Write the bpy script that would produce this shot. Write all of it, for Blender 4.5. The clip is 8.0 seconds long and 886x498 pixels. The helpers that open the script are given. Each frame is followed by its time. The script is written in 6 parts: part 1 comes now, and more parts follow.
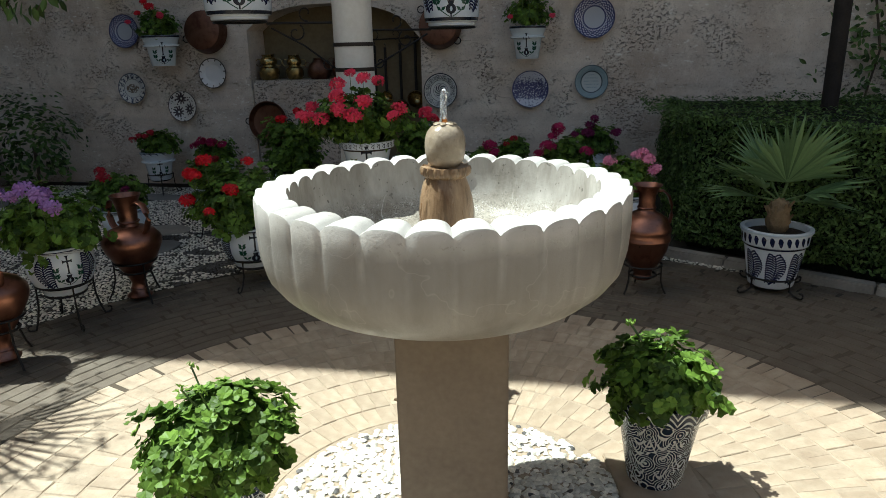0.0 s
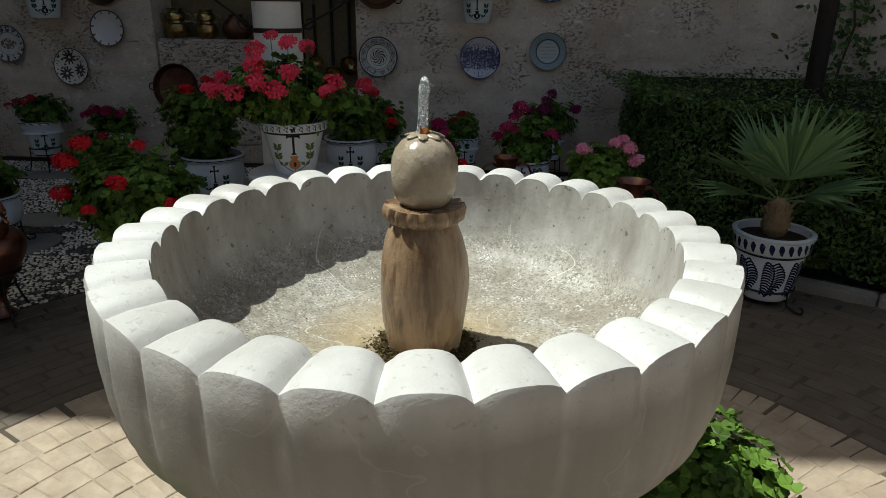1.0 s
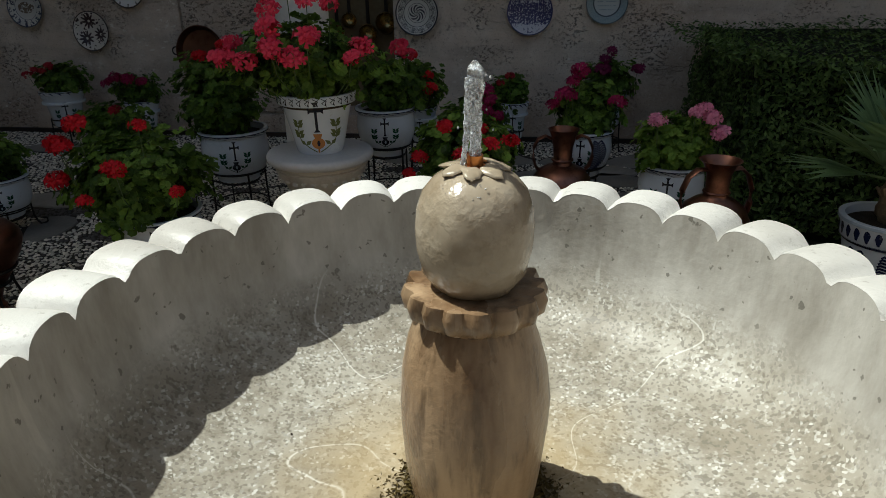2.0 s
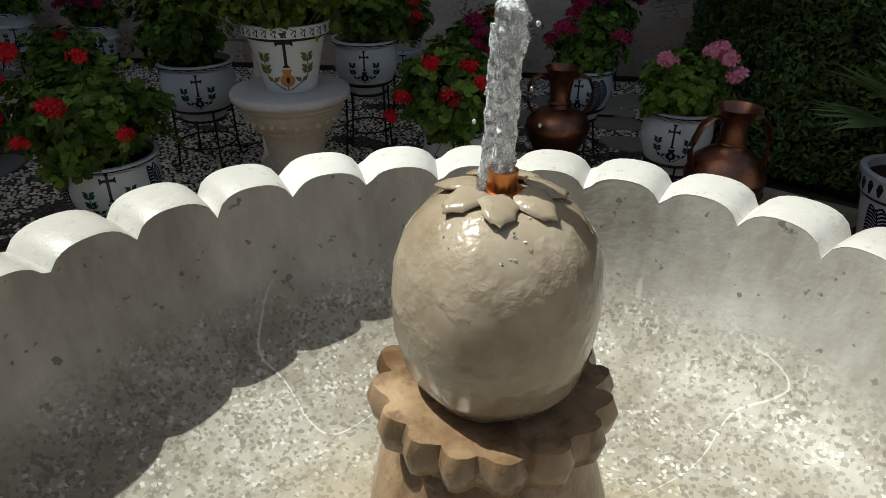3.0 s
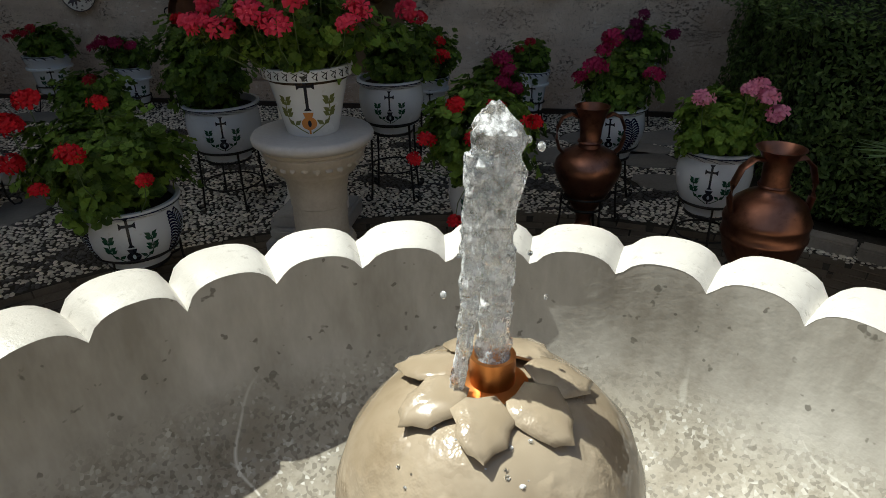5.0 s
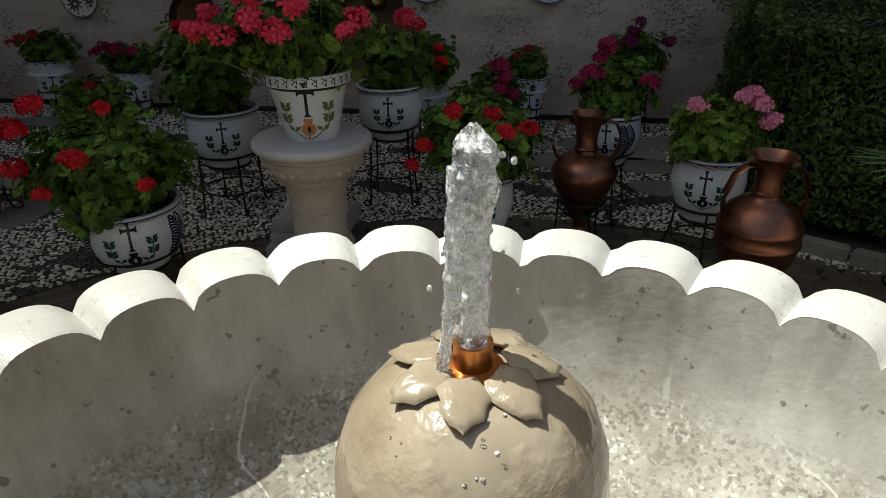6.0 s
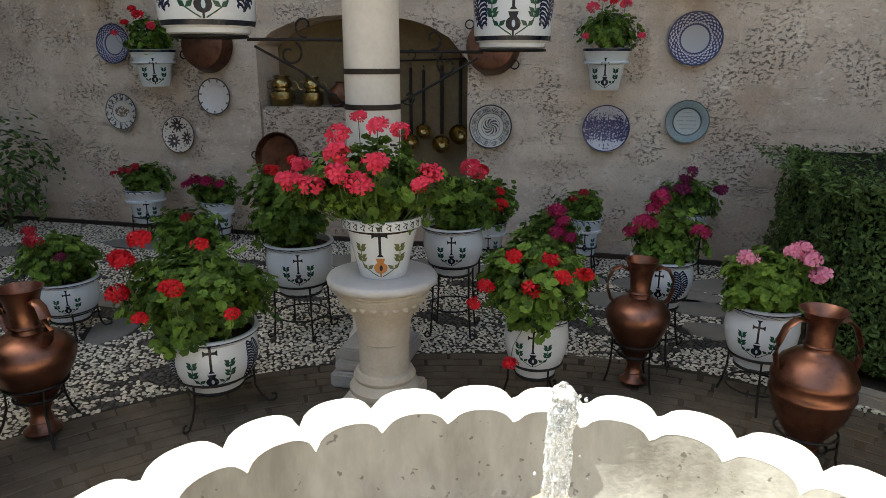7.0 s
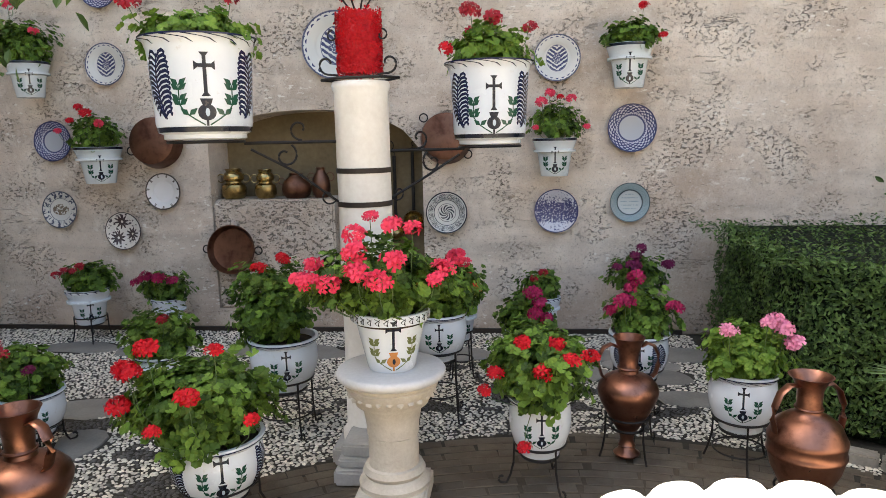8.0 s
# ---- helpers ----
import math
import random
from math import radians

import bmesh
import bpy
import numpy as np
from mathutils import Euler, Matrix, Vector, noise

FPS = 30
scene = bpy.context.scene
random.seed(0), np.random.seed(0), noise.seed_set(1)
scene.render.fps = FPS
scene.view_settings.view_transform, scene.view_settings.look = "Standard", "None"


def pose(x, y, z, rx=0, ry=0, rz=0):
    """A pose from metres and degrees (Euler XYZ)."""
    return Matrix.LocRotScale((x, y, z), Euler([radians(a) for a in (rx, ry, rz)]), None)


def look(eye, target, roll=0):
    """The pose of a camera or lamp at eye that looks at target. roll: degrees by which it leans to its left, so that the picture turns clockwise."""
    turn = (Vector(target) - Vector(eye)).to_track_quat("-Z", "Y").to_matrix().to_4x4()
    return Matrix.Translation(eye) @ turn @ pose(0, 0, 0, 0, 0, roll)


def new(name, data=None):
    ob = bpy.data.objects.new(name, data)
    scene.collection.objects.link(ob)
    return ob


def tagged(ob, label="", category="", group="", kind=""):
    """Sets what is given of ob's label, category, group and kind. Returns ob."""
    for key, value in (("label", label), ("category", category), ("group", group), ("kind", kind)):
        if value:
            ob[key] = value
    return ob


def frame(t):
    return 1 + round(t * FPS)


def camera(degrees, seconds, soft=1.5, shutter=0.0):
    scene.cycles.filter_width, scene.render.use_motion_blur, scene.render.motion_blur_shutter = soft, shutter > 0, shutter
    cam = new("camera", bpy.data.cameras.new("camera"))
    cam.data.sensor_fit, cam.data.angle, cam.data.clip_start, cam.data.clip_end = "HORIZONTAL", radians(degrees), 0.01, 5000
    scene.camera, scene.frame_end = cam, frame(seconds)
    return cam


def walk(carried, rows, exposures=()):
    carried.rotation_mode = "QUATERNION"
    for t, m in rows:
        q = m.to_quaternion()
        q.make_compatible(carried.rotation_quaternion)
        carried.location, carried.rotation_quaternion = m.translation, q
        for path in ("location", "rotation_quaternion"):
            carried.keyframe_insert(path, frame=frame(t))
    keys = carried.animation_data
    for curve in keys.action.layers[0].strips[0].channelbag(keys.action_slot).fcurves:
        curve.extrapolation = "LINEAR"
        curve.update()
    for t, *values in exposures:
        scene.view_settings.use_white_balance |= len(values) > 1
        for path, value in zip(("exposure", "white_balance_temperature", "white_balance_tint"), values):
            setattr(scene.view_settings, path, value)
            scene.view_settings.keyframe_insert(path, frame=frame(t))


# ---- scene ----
cam = camera(66.7, 8.0, 0.8)
PATH = [
    (0, (0.19, 0.061, 1.527), (-0.158, 1.944, 0.948), -1.3),
    (0.5, (0.093, 0.43, 1.513), (-0.236, 2.316, 0.932), -0.7),
    (1, (-0.03, 0.818, 1.523), (-0.167, 2.694, 0.843), 0.7),
    (1.5, (-0.072, 1.122, 1.489), (-0.275, 2.98, 0.778), -0.4),
    (2, (-0.091, 1.342, 1.498), (-0.35, 3.158, 0.702), -0.9),
    (2.2, (-0.094, 1.407, 1.504), (-0.362, 3.208, 0.677), -0.6),
    (3.3, (-0.149, 1.687, 1.443), (-0.331, 3.412, 0.448), 0.7),
    (3.5, (-0.148, 1.708, 1.441), (-0.364, 3.437, 0.457), 0.9),
    (4, (-0.139, 1.739, 1.446), (-0.419, 3.471, 0.486), -0.2),
    (4.5, (-0.138, 1.764, 1.458), (-0.445, 3.522, 0.554), -1.1),
    (5.8, (-0.121, 1.751, 1.464), (-0.394, 3.521, 0.574), -0.3),
    (6, (-0.122, 1.734, 1.474), (-0.413, 3.506, 0.595), -0.7),
    (6.5, (-0.12, 1.653, 1.534), (-0.511, 3.484, 0.832), -0.4),
    (7, (-0.129, 1.583, 1.595), (-0.594, 3.453, 1.058), -0.0),
    (7.5, (-0.26, 1.5, 1.658), (-0.605, 3.424, 1.234), 1.2),
    (8, (-0.539, 1.417, 1.691), (-0.748, 3.38, 1.372), -1.2),
]

EXPOSURES = [(0.0, 0.9, 5950, -3), (0.5, 0.72, 6030, -2), (1.0, 0.2, 6100, -1), (1.5, 0.08, 6200, -1), (2.0, 0.20, 6250, -1), (3.5, 0.20, 6350, 0), (4.0, 0.25, 6400, 0), (4.5, 0.44, 6450, 0), (6.0, 0.45, 6450, 0), (6.5, 0.82, 6550, 0), (7.0, 1.9, 6550, 0), (7.5, 2.52, 6600, 1), (8.0, 2.92, 6600, 3)]
walk(cam, [(t, look(eye, target, roll)) for t, eye, target, roll in PATH], EXPOSURES)

# ---- light ----
SUN = Vector((-0.48, 0.10, 1.0)).normalized()      # towards the sun
world = bpy.data.worlds.new("sky")
scene.world = world
world.use_nodes = True
sky = world.node_tree.nodes.new("ShaderNodeTexSky")
sky.sky_type = "NISHITA"
sky.sun_disc = False
sky.dust_density, sky.ozone_density = 4.0, 0.3
sky.sun_elevation = math.asin(SUN.z)
sky.sun_rotation = math.atan2(SUN.x, SUN.y)
bg = world.node_tree.nodes["Background"]
bg.inputs["Strength"].default_value = 0.078
world.node_tree.links.new(sky.outputs["Color"], bg.inputs["Color"])
sun_lamp = bpy.data.lights.new("sun", "SUN")
sun_lamp.energy, sun_lamp.angle, sun_lamp.color = 5.0, radians(0.53), (1.0, 0.97, 0.92)
sun = new("sun", sun_lamp)
sun.matrix_world = look(SUN * 30, (0, 0, 0))


# ---- materials ----
class Nodes:
    """Short calls for building a node material."""

    def __init__(self, name):
        self.mat = bpy.data.materials.new(name)
        self.mat.use_nodes = True
        self.tree = self.mat.node_tree
        self.bsdf = self.tree.nodes["Principled BSDF"]
        self.coord = self.tree.nodes.new("ShaderNodeTexCoord").outputs["Object"]

    def link(self, value, socket):
        if isinstance(value, bpy.types.NodeSocket):
            self.tree.links.new(value, socket)
        elif isinstance(value, (tuple, list)) and len(value) == 3 and len(socket.default_value) == 4:
            socket.default_value = (*value, 1)
        else:
            socket.default_value = value

    def noise(self, scale, detail=4, rough=0.55, vector=None, stretch=None):
        n = self.tree.nodes.new("ShaderNodeTexNoise")
        n.inputs["Scale"].default_value, n.inputs["Detail"].default_value, n.inputs["Roughness"].default_value = scale, detail, rough
        v = vector or self.coord
        if stretch:
            m = self.tree.nodes.new("ShaderNodeMapping")
            m.inputs["Scale"].default_value = stretch
            self.link(v, m.inputs["Vector"])
            v = m.outputs["Vector"]
        self.link(v, n.inputs["Vector"])
        return n.outputs["Fac"]

    def cells(self, scale, feature="F1", out="Distance", vector=None):
        n = self.tree.nodes.new("ShaderNodeTexVoronoi")
        n.feature = feature
        n.inputs["Scale"].default_value = scale
        self.link(vector or self.coord, n.inputs["Vector"])
        return n.outputs[out]

    def math(self, op, a, b=0.0, c=0.0):
        n = self.tree.nodes.new("ShaderNodeMath")
        n.operation = op
        for value, socket in zip((a, b, c), n.inputs):
            self.link(value, socket)
        return n.outputs[0]

    def ramp(self, value, low, high, a=0.0, b=1.0):
        n = self.tree.nodes.new("ShaderNodeMapRange")
        for v, socket in zip((value, low, high, a, b), n.inputs):
            self.link(v, socket)
        return n.outputs[0]

    def mix(self, fac, a, b):
        n = self.tree.nodes.new("ShaderNodeMix")
        n.data_type = "RGBA"
        self.link(fac, n.inputs[0])
        self.link(a, n.inputs[6])
        self.link(b, n.inputs[7])
        return n.outputs[2]

    def scaled(self, colour, value):
        n = self.tree.nodes.new("ShaderNodeHueSaturation")
        self.link(colour, n.inputs["Color"])
        self.link(value, n.inputs["Value"])
        return n.outputs[0]

    def island(self):
        return self.tree.nodes.new("ShaderNodeNewGeometry").outputs["Random Per Island"]

    def item(self):
        return self.tree.nodes.new("ShaderNodeObjectInfo").outputs["Random"]

    def split(self, vector=None):
        n = self.tree.nodes.new("ShaderNodeSeparateXYZ")
        self.link(vector or self.coord, n.inputs[0])
        return n.outputs

    def bump(self, height, strength=0.5, distance=0.01):
        n = self.tree.nodes.new("ShaderNodeBump")
        n.inputs["Strength"].default_value, n.inputs["Distance"].default_value = strength, distance
        self.link(height, n.inputs["Height"])
        self.link(n.outputs[0], self.bsdf.inputs["Normal"])

    def done(self, colour, rough=0.5, metal=0.0):
        self.link(colour, self.bsdf.inputs["Base Color"])
        self.link(rough, self.bsdf.inputs["Roughness"])
        self.link(metal, self.bsdf.inputs["Metallic"])
        return self.mat


def surface(name, a, b, scale=6.0, fine=60.0, rough=(0.45, 0.75), metal=0.0, relief=0.3, depth=0.004, vary=0.0, by="item"):
    """A surface of two tones at two scales, with fine relief; vary: how much pieces differ."""
    n = Nodes(name)
    broad, grain = n.noise(scale), n.noise(fine, 3)
    fac = n.ramp(n.math("ADD", n.math("MULTIPLY", broad, 0.65), n.math("MULTIPLY", grain, 0.35)), 0.32, 0.68)
    colour = n.mix(fac, a, b)
    if vary:
        r = n.item() if by == "item" else n.island()
        colour = n.scaled(colour, n.ramp(r, 0, 1, 1 - vary, 1 + vary))
    if relief:
        n.bump(n.math("ADD", grain, broad), relief, depth)
    if rough[0] > 0.5:
        n.bsdf.inputs["Specular IOR Level"].default_value = 0.25
    return n.done(colour, n.ramp(broad, 0.3, 0.7, *rough), metal)


def leafy(name, dark, light, rough=0.5, vein=0.0):
    n = Nodes(name)
    r = n.island()
    fac = n.math("ADD", n.math("MULTIPLY", r, 0.75), n.math("MULTIPLY", n.noise(25, 2), 0.25))
    n.bump(n.noise(180, 2), 0.25, 0.002)
    n.bsdf.inputs["Specular IOR Level"].default_value = 0.22
    n.bsdf.inputs["Subsurface Weight"].default_value = 0.0
    m = n.done(n.mix(fac, dark, light), rough)
    glow = n.tree.nodes.new("ShaderNodeBsdfTranslucent")
    n.link(n.mix(fac, [c * 1.5 for c in dark], [c * 1.5 for c in light]), glow.inputs["Color"])
    blend = n.tree.nodes.new("ShaderNodeMixShader")
    blend.inputs[0].default_value = 0.22
    n.link(n.bsdf.outputs[0], blend.inputs[1])
    n.link(glow.outputs[0], blend.inputs[2])
    n.link(blend.outputs[0], n.tree.nodes["Material Output"].inputs["Surface"])
    return m


def wall_material(name, tone=1.0, pits=0.5):
    """Old lime render over rubble: blotches, level courses, clusters of pits, grey damp."""
    n = Nodes(name)
    broad, mid = n.noise(0.9, 5), n.noise(5.0, 6, 0.65)
    course = n.noise(2.2, 4, 0.6, stretch=(0.35, 1, 3.2))
    fine = n.noise(38, 4, 0.7)
    base = n.mix(n.ramp(broad, 0.35, 0.65), [c * tone for c in (0.37, 0.295, 0.23)], [c * tone for c in (0.54, 0.47, 0.395)])
    base = n.mix(n.ramp(course, 0.44, 0.66, 0, 0.38), base, [c * tone for c in (0.26, 0.225, 0.185)])
    base = n.mix(n.ramp(mid, 0.46, 0.68, 0, 0.55), base, [c * tone for c in (0.60, 0.54, 0.465)])
    z = n.split()[2]
    damp = n.math("MULTIPLY", n.ramp(z, 0.0, 0.75, 1, 0), n.ramp(n.noise(1.6, 4), 0.35, 0.6))
    base = n.mix(n.math("MULTIPLY", damp, 0.65), base, [c * tone for c in (0.25, 0.17, 0.12)])
    patch = n.ramp(n.noise(2.1, 4, 0.65), pits, pits + 0.10)
    hole = n.math("MULTIPLY", n.ramp(n.noise(36, 4, 0.72, stretch=(0.8, 1, 1.2)), 0.545, 0.60), patch)
    base = n.mix(n.math("MULTIPLY", hole, 0.85), base, [c * tone for c in (0.085, 0.07, 0.055)])
    streak = n.math("MULTIPLY", n.ramp(n.noise(17, 5, 0.75, stretch=(0.6, 1, 2.0)), 0.64, 0.69), n.ramp(n.noise(1.3, 3), 0.40, 0.56, 0.2, 1.0))
    base = n.mix(n.math("MULTIPLY", streak, 0.7), base, [c * tone for c in (0.17, 0.14, 0.115)])
    base = n.mix(n.ramp(fine, 0.57, 0.70, 0, 0.6), base, (0.72, 0.67, 0.60))
    base = n.mix(n.ramp(n.noise(70, 4, 0.8), 0.57, 0.66, 0, 0.55), base, [c * tone for c in (0.16, 0.135, 0.11)])
    height = n.math("SUBTRACT", n.math("ADD", n.math("MULTIPLY", mid, 0.9), n.math("MULTIPLY", fine, 0.35)), n.math("ADD", hole, n.math("MULTIPLY", streak, 0.6)))
    crack = n.math("ABSOLUTE", n.math("SUBTRACT", n.noise(1.7, 6, 0.62, stretch=(0.5, 1, 2.6)), 0.5))
    seam = n.math("MULTIPLY", n.ramp(crack, 0.0, 0.006, 1, 0), n.ramp(n.noise(2.6, 3), 0.56, 0.64))
    base = n.mix(n.math("MULTIPLY", seam, 0.4), base, [c * tone for c in (0.11, 0.09, 0.07)])
    chip = n.math("MULTIPLY", n.ramp(n.noise(24, 3, 0.55, stretch=(0.7, 1, 1.5)), 0.63, 0.66), n.ramp(n.noise(1.9, 3), 0.48, 0.60))
    base = n.mix(n.math("MULTIPLY", chip, 0.8), base, (0.80, 0.76, 0.69))
    n.bump(n.math("SUBTRACT", height, n.math("MULTIPLY", seam, 0.5)), 0.85, 0.02)
    return n.done(base, 0.92)


def marble_material():
    """Pale weathered marble: dull specks, grey veins, lime runs, outer side toned down for shade."""
    n = Nodes("pale_marble")
    broad, fine = n.noise(3.5, 5), n.noise(140, 3, 0.7)
    base = n.mix(n.ramp(broad, 0.35, 0.65), (0.41, 0.39, 0.36), (0.53, 0.515, 0.49))
    z = n.split()[2]
    x, y = n.split()[0], n.split()[1]
    turn = n.math("ADD", n.math("ARCTAN2", y, x), radians(88.8))
    turn = n.math("ADD", turn, n.math("MULTIPLY", n.math("SUBTRACT", 1.0, n.math("COSINE", turn)), radians(1.25)))
    groove = n.math("ABSOLUTE", n.math("SINE", n.math("MULTIPLY", turn, 16.0)))
    # Streaks of grime, weighted downwards to darken the shaded outside too.
    grime_and_shade = n.math("MULTIPLY", n.ramp(n.noise(9, 5, 0.65, stretch=(1, 1, 0.16)), 0.36, 0.62), n.ramp(z, 0.80, 1.12, 1.0, 0.25))
    base = n.mix(n.math("MULTIPLY", grime_and_shade, 0.75), base, (0.215, 0.195, 0.165))
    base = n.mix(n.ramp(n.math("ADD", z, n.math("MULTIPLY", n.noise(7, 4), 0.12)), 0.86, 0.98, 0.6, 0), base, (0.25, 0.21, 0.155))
    lime = n.math("MULTIPLY", n.ramp(n.math("ADD", groove, n.math("MULTIPLY", n.noise(26, 4, 0.6, stretch=(1, 1, 0.12)), 0.9)), 0.42, 0.80, 1, 0), n.ramp(z, 0.88, 1.02))
    base = n.mix(n.math("MULTIPLY", n.math("MULTIPLY", lime, n.ramp(n.noise(8, 3), 0.40, 0.60)), 0.6), base, (0.66, 0.64, 0.60))
    # Outer side painted darker than the rim's top, as it lies in shade.
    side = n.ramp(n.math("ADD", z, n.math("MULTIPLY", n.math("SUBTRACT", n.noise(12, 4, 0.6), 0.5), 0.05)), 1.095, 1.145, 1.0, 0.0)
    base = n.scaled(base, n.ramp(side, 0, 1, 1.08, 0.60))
    speck = n.ramp(n.noise(75, 3, 0.7), 0.60, 0.70)
    base = n.mix(n.math("MULTIPLY", speck, 0.5), base, (0.24, 0.22, 0.19))
    vein = n.math("ABSOLUTE", n.math("SUBTRACT", n.noise(5.5, 3, 0.5), 0.5))
    base = n.mix(n.ramp(vein, 0.0, 0.006, 0.12, 0), base, (0.70, 0.68, 0.63))
    n.bump(n.math("ADD", fine, n.math("MULTIPLY", broad, 0.8)), 0.25, 0.004)
    return n.done(base, n.ramp(broad, 0.3, 0.7, 0.38, 0.6))


def bowl_floor_material():
    """Wet stone chips set in lime, with ochre stain round the middle."""
    n = Nodes("basin_floor_stone")
    n.bsdf.inputs["Specular IOR Level"].default_value = 0.2
    broad = n.noise(6, 4)
    x, y, z = n.split()
    low = n.ramp(n.math("ADD", z, n.math("MULTIPLY", n.noise(18, 4), 0.05)), 1.03, 1.085, 1, 0)
    wall_ = n.mix(n.ramp(n.noise(11, 5, 0.65, stretch=(1, 1, 0.35)), 0.35, 0.68), (0.34, 0.315, 0.275), (0.60, 0.575, 0.53))
    spot = n.ramp(n.noise(70, 2, 0.5), 0.67, 0.71)
    wall_ = n.mix(n.math("MULTIPLY", spot, 0.7), wall_, (0.13, 0.12, 0.10))
    base = n.mix(n.ramp(broad, 0.35, 0.65), (0.29, 0.255, 0.20), (0.46, 0.43, 0.37))
    base = n.mix(n.ramp(n.noise(40, 5, 0.75), 0.47, 0.66, 0, 0.8), base, (0.22, 0.19, 0.145))
    crack = n.math("ABSOLUTE", n.math("SUBTRACT", n.noise(2.6, 2, 0.35), 0.5))
    base = n.mix(n.ramp(crack, 0.0, 0.0020, 0.75, 0), base, (0.80, 0.78, 0.72))
    chip = n.cells(260, "F1", "Color")
    chips = n.tree.nodes.new("ShaderNodeSeparateColor")
    n.link(chip, chips.inputs[0])
    base = n.mix(n.ramp(chips.outputs[0], 0.72, 0.80, 0, 0.65), base, (0.17, 0.15, 0.12))
    base = n.mix(n.math("MULTIPLY", n.ramp(chips.outputs[1], 0.78, 0.92, 0, 0.7), n.ramp(n.noise(24, 4, 0.7), 0.42, 0.62)), base, (0.76, 0.74, 0.69))
    base = n.mix(low, wall_, base)
    run = n.math("MULTIPLY", n.ramp(n.noise(15, 3, 0.6, stretch=(1, 1, 0.08)), 0.655, 0.68), n.ramp(z, 0.96, 1.0))
    base = n.mix(n.math("MULTIPLY", run, 0.4), base, (0.66, 0.64, 0.58))
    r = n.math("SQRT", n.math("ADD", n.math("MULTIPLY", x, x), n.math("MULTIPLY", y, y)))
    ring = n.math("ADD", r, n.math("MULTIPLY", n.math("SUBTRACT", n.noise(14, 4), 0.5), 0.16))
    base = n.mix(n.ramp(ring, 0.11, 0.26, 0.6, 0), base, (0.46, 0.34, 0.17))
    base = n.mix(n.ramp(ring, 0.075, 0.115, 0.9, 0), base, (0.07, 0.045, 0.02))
    base = n.scaled(base, 0.84)
    n.bump(n.math("ADD", n.noise(60, 3), n.math("MULTIPLY", n.math("MULTIPLY", chips.outputs[0], low), 0.8)), 0.35, 0.003)
    return n.done(base, n.ramp(n.math("ADD", n.noise(9, 3), n.math("MULTIPLY", n.math("SUBTRACT", 1.0, low), 0.5)), 0.4, 0.9, 0.42, 0.7))


def finial_material():
    n = Nodes("brown_streaked_stone")
    x, y, z = n.split()
    runs = n.noise(16, 4, 0.6, stretch=(1, 1, 0.14))
    base = n.mix(n.ramp(runs, 0.36, 0.62), (0.12, 0.065, 0.032), (0.36, 0.245, 0.145))
    base = n.mix(n.ramp(n.noise(34, 4, 0.7, stretch=(1, 1, 0.2)), 0.50, 0.64, 0, 0.85), base, (0.10, 0.06, 0.032))
    base = n.mix(n.ramp(n.noise(9, 3), 0.56, 0.7, 0, 0.4), base, (0.46, 0.36, 0.25))
    n.bump(n.noise(120, 4), 0.4, 0.003)
    return n.done(base, n.ramp(runs, 0.3, 0.7, 0.16, 0.42))


def wet_stone_material():
    """Cream stone under a running film of water: soft stains, glinting ripples."""
    n = Nodes("wet_cream_stone")
    broad, mid, fine = n.noise(14, 4), n.noise(55, 4, 0.65), n.noise(150, 3, 0.6)
    base = n.mix(n.ramp(broad, 0.35, 0.65), (0.25, 0.195, 0.13), (0.40, 0.335, 0.25))
    base = n.mix(n.ramp(mid, 0.5, 0.72, 0, 0.45), base, (0.19, 0.135, 0.08))
    film = n.math("MULTIPLY", fine, n.ramp(n.noise(38, 3), 0.44, 0.60, 0.08, 1.0))
    n.bump(n.math("ADD", n.math("MULTIPLY", film, 0.8), n.math("MULTIPLY", n.noise(22, 2), 0.9)), 0.30, 0.005)
    return n.done(base, n.ramp(mid, 0.3, 0.7, 0.10, 0.28))


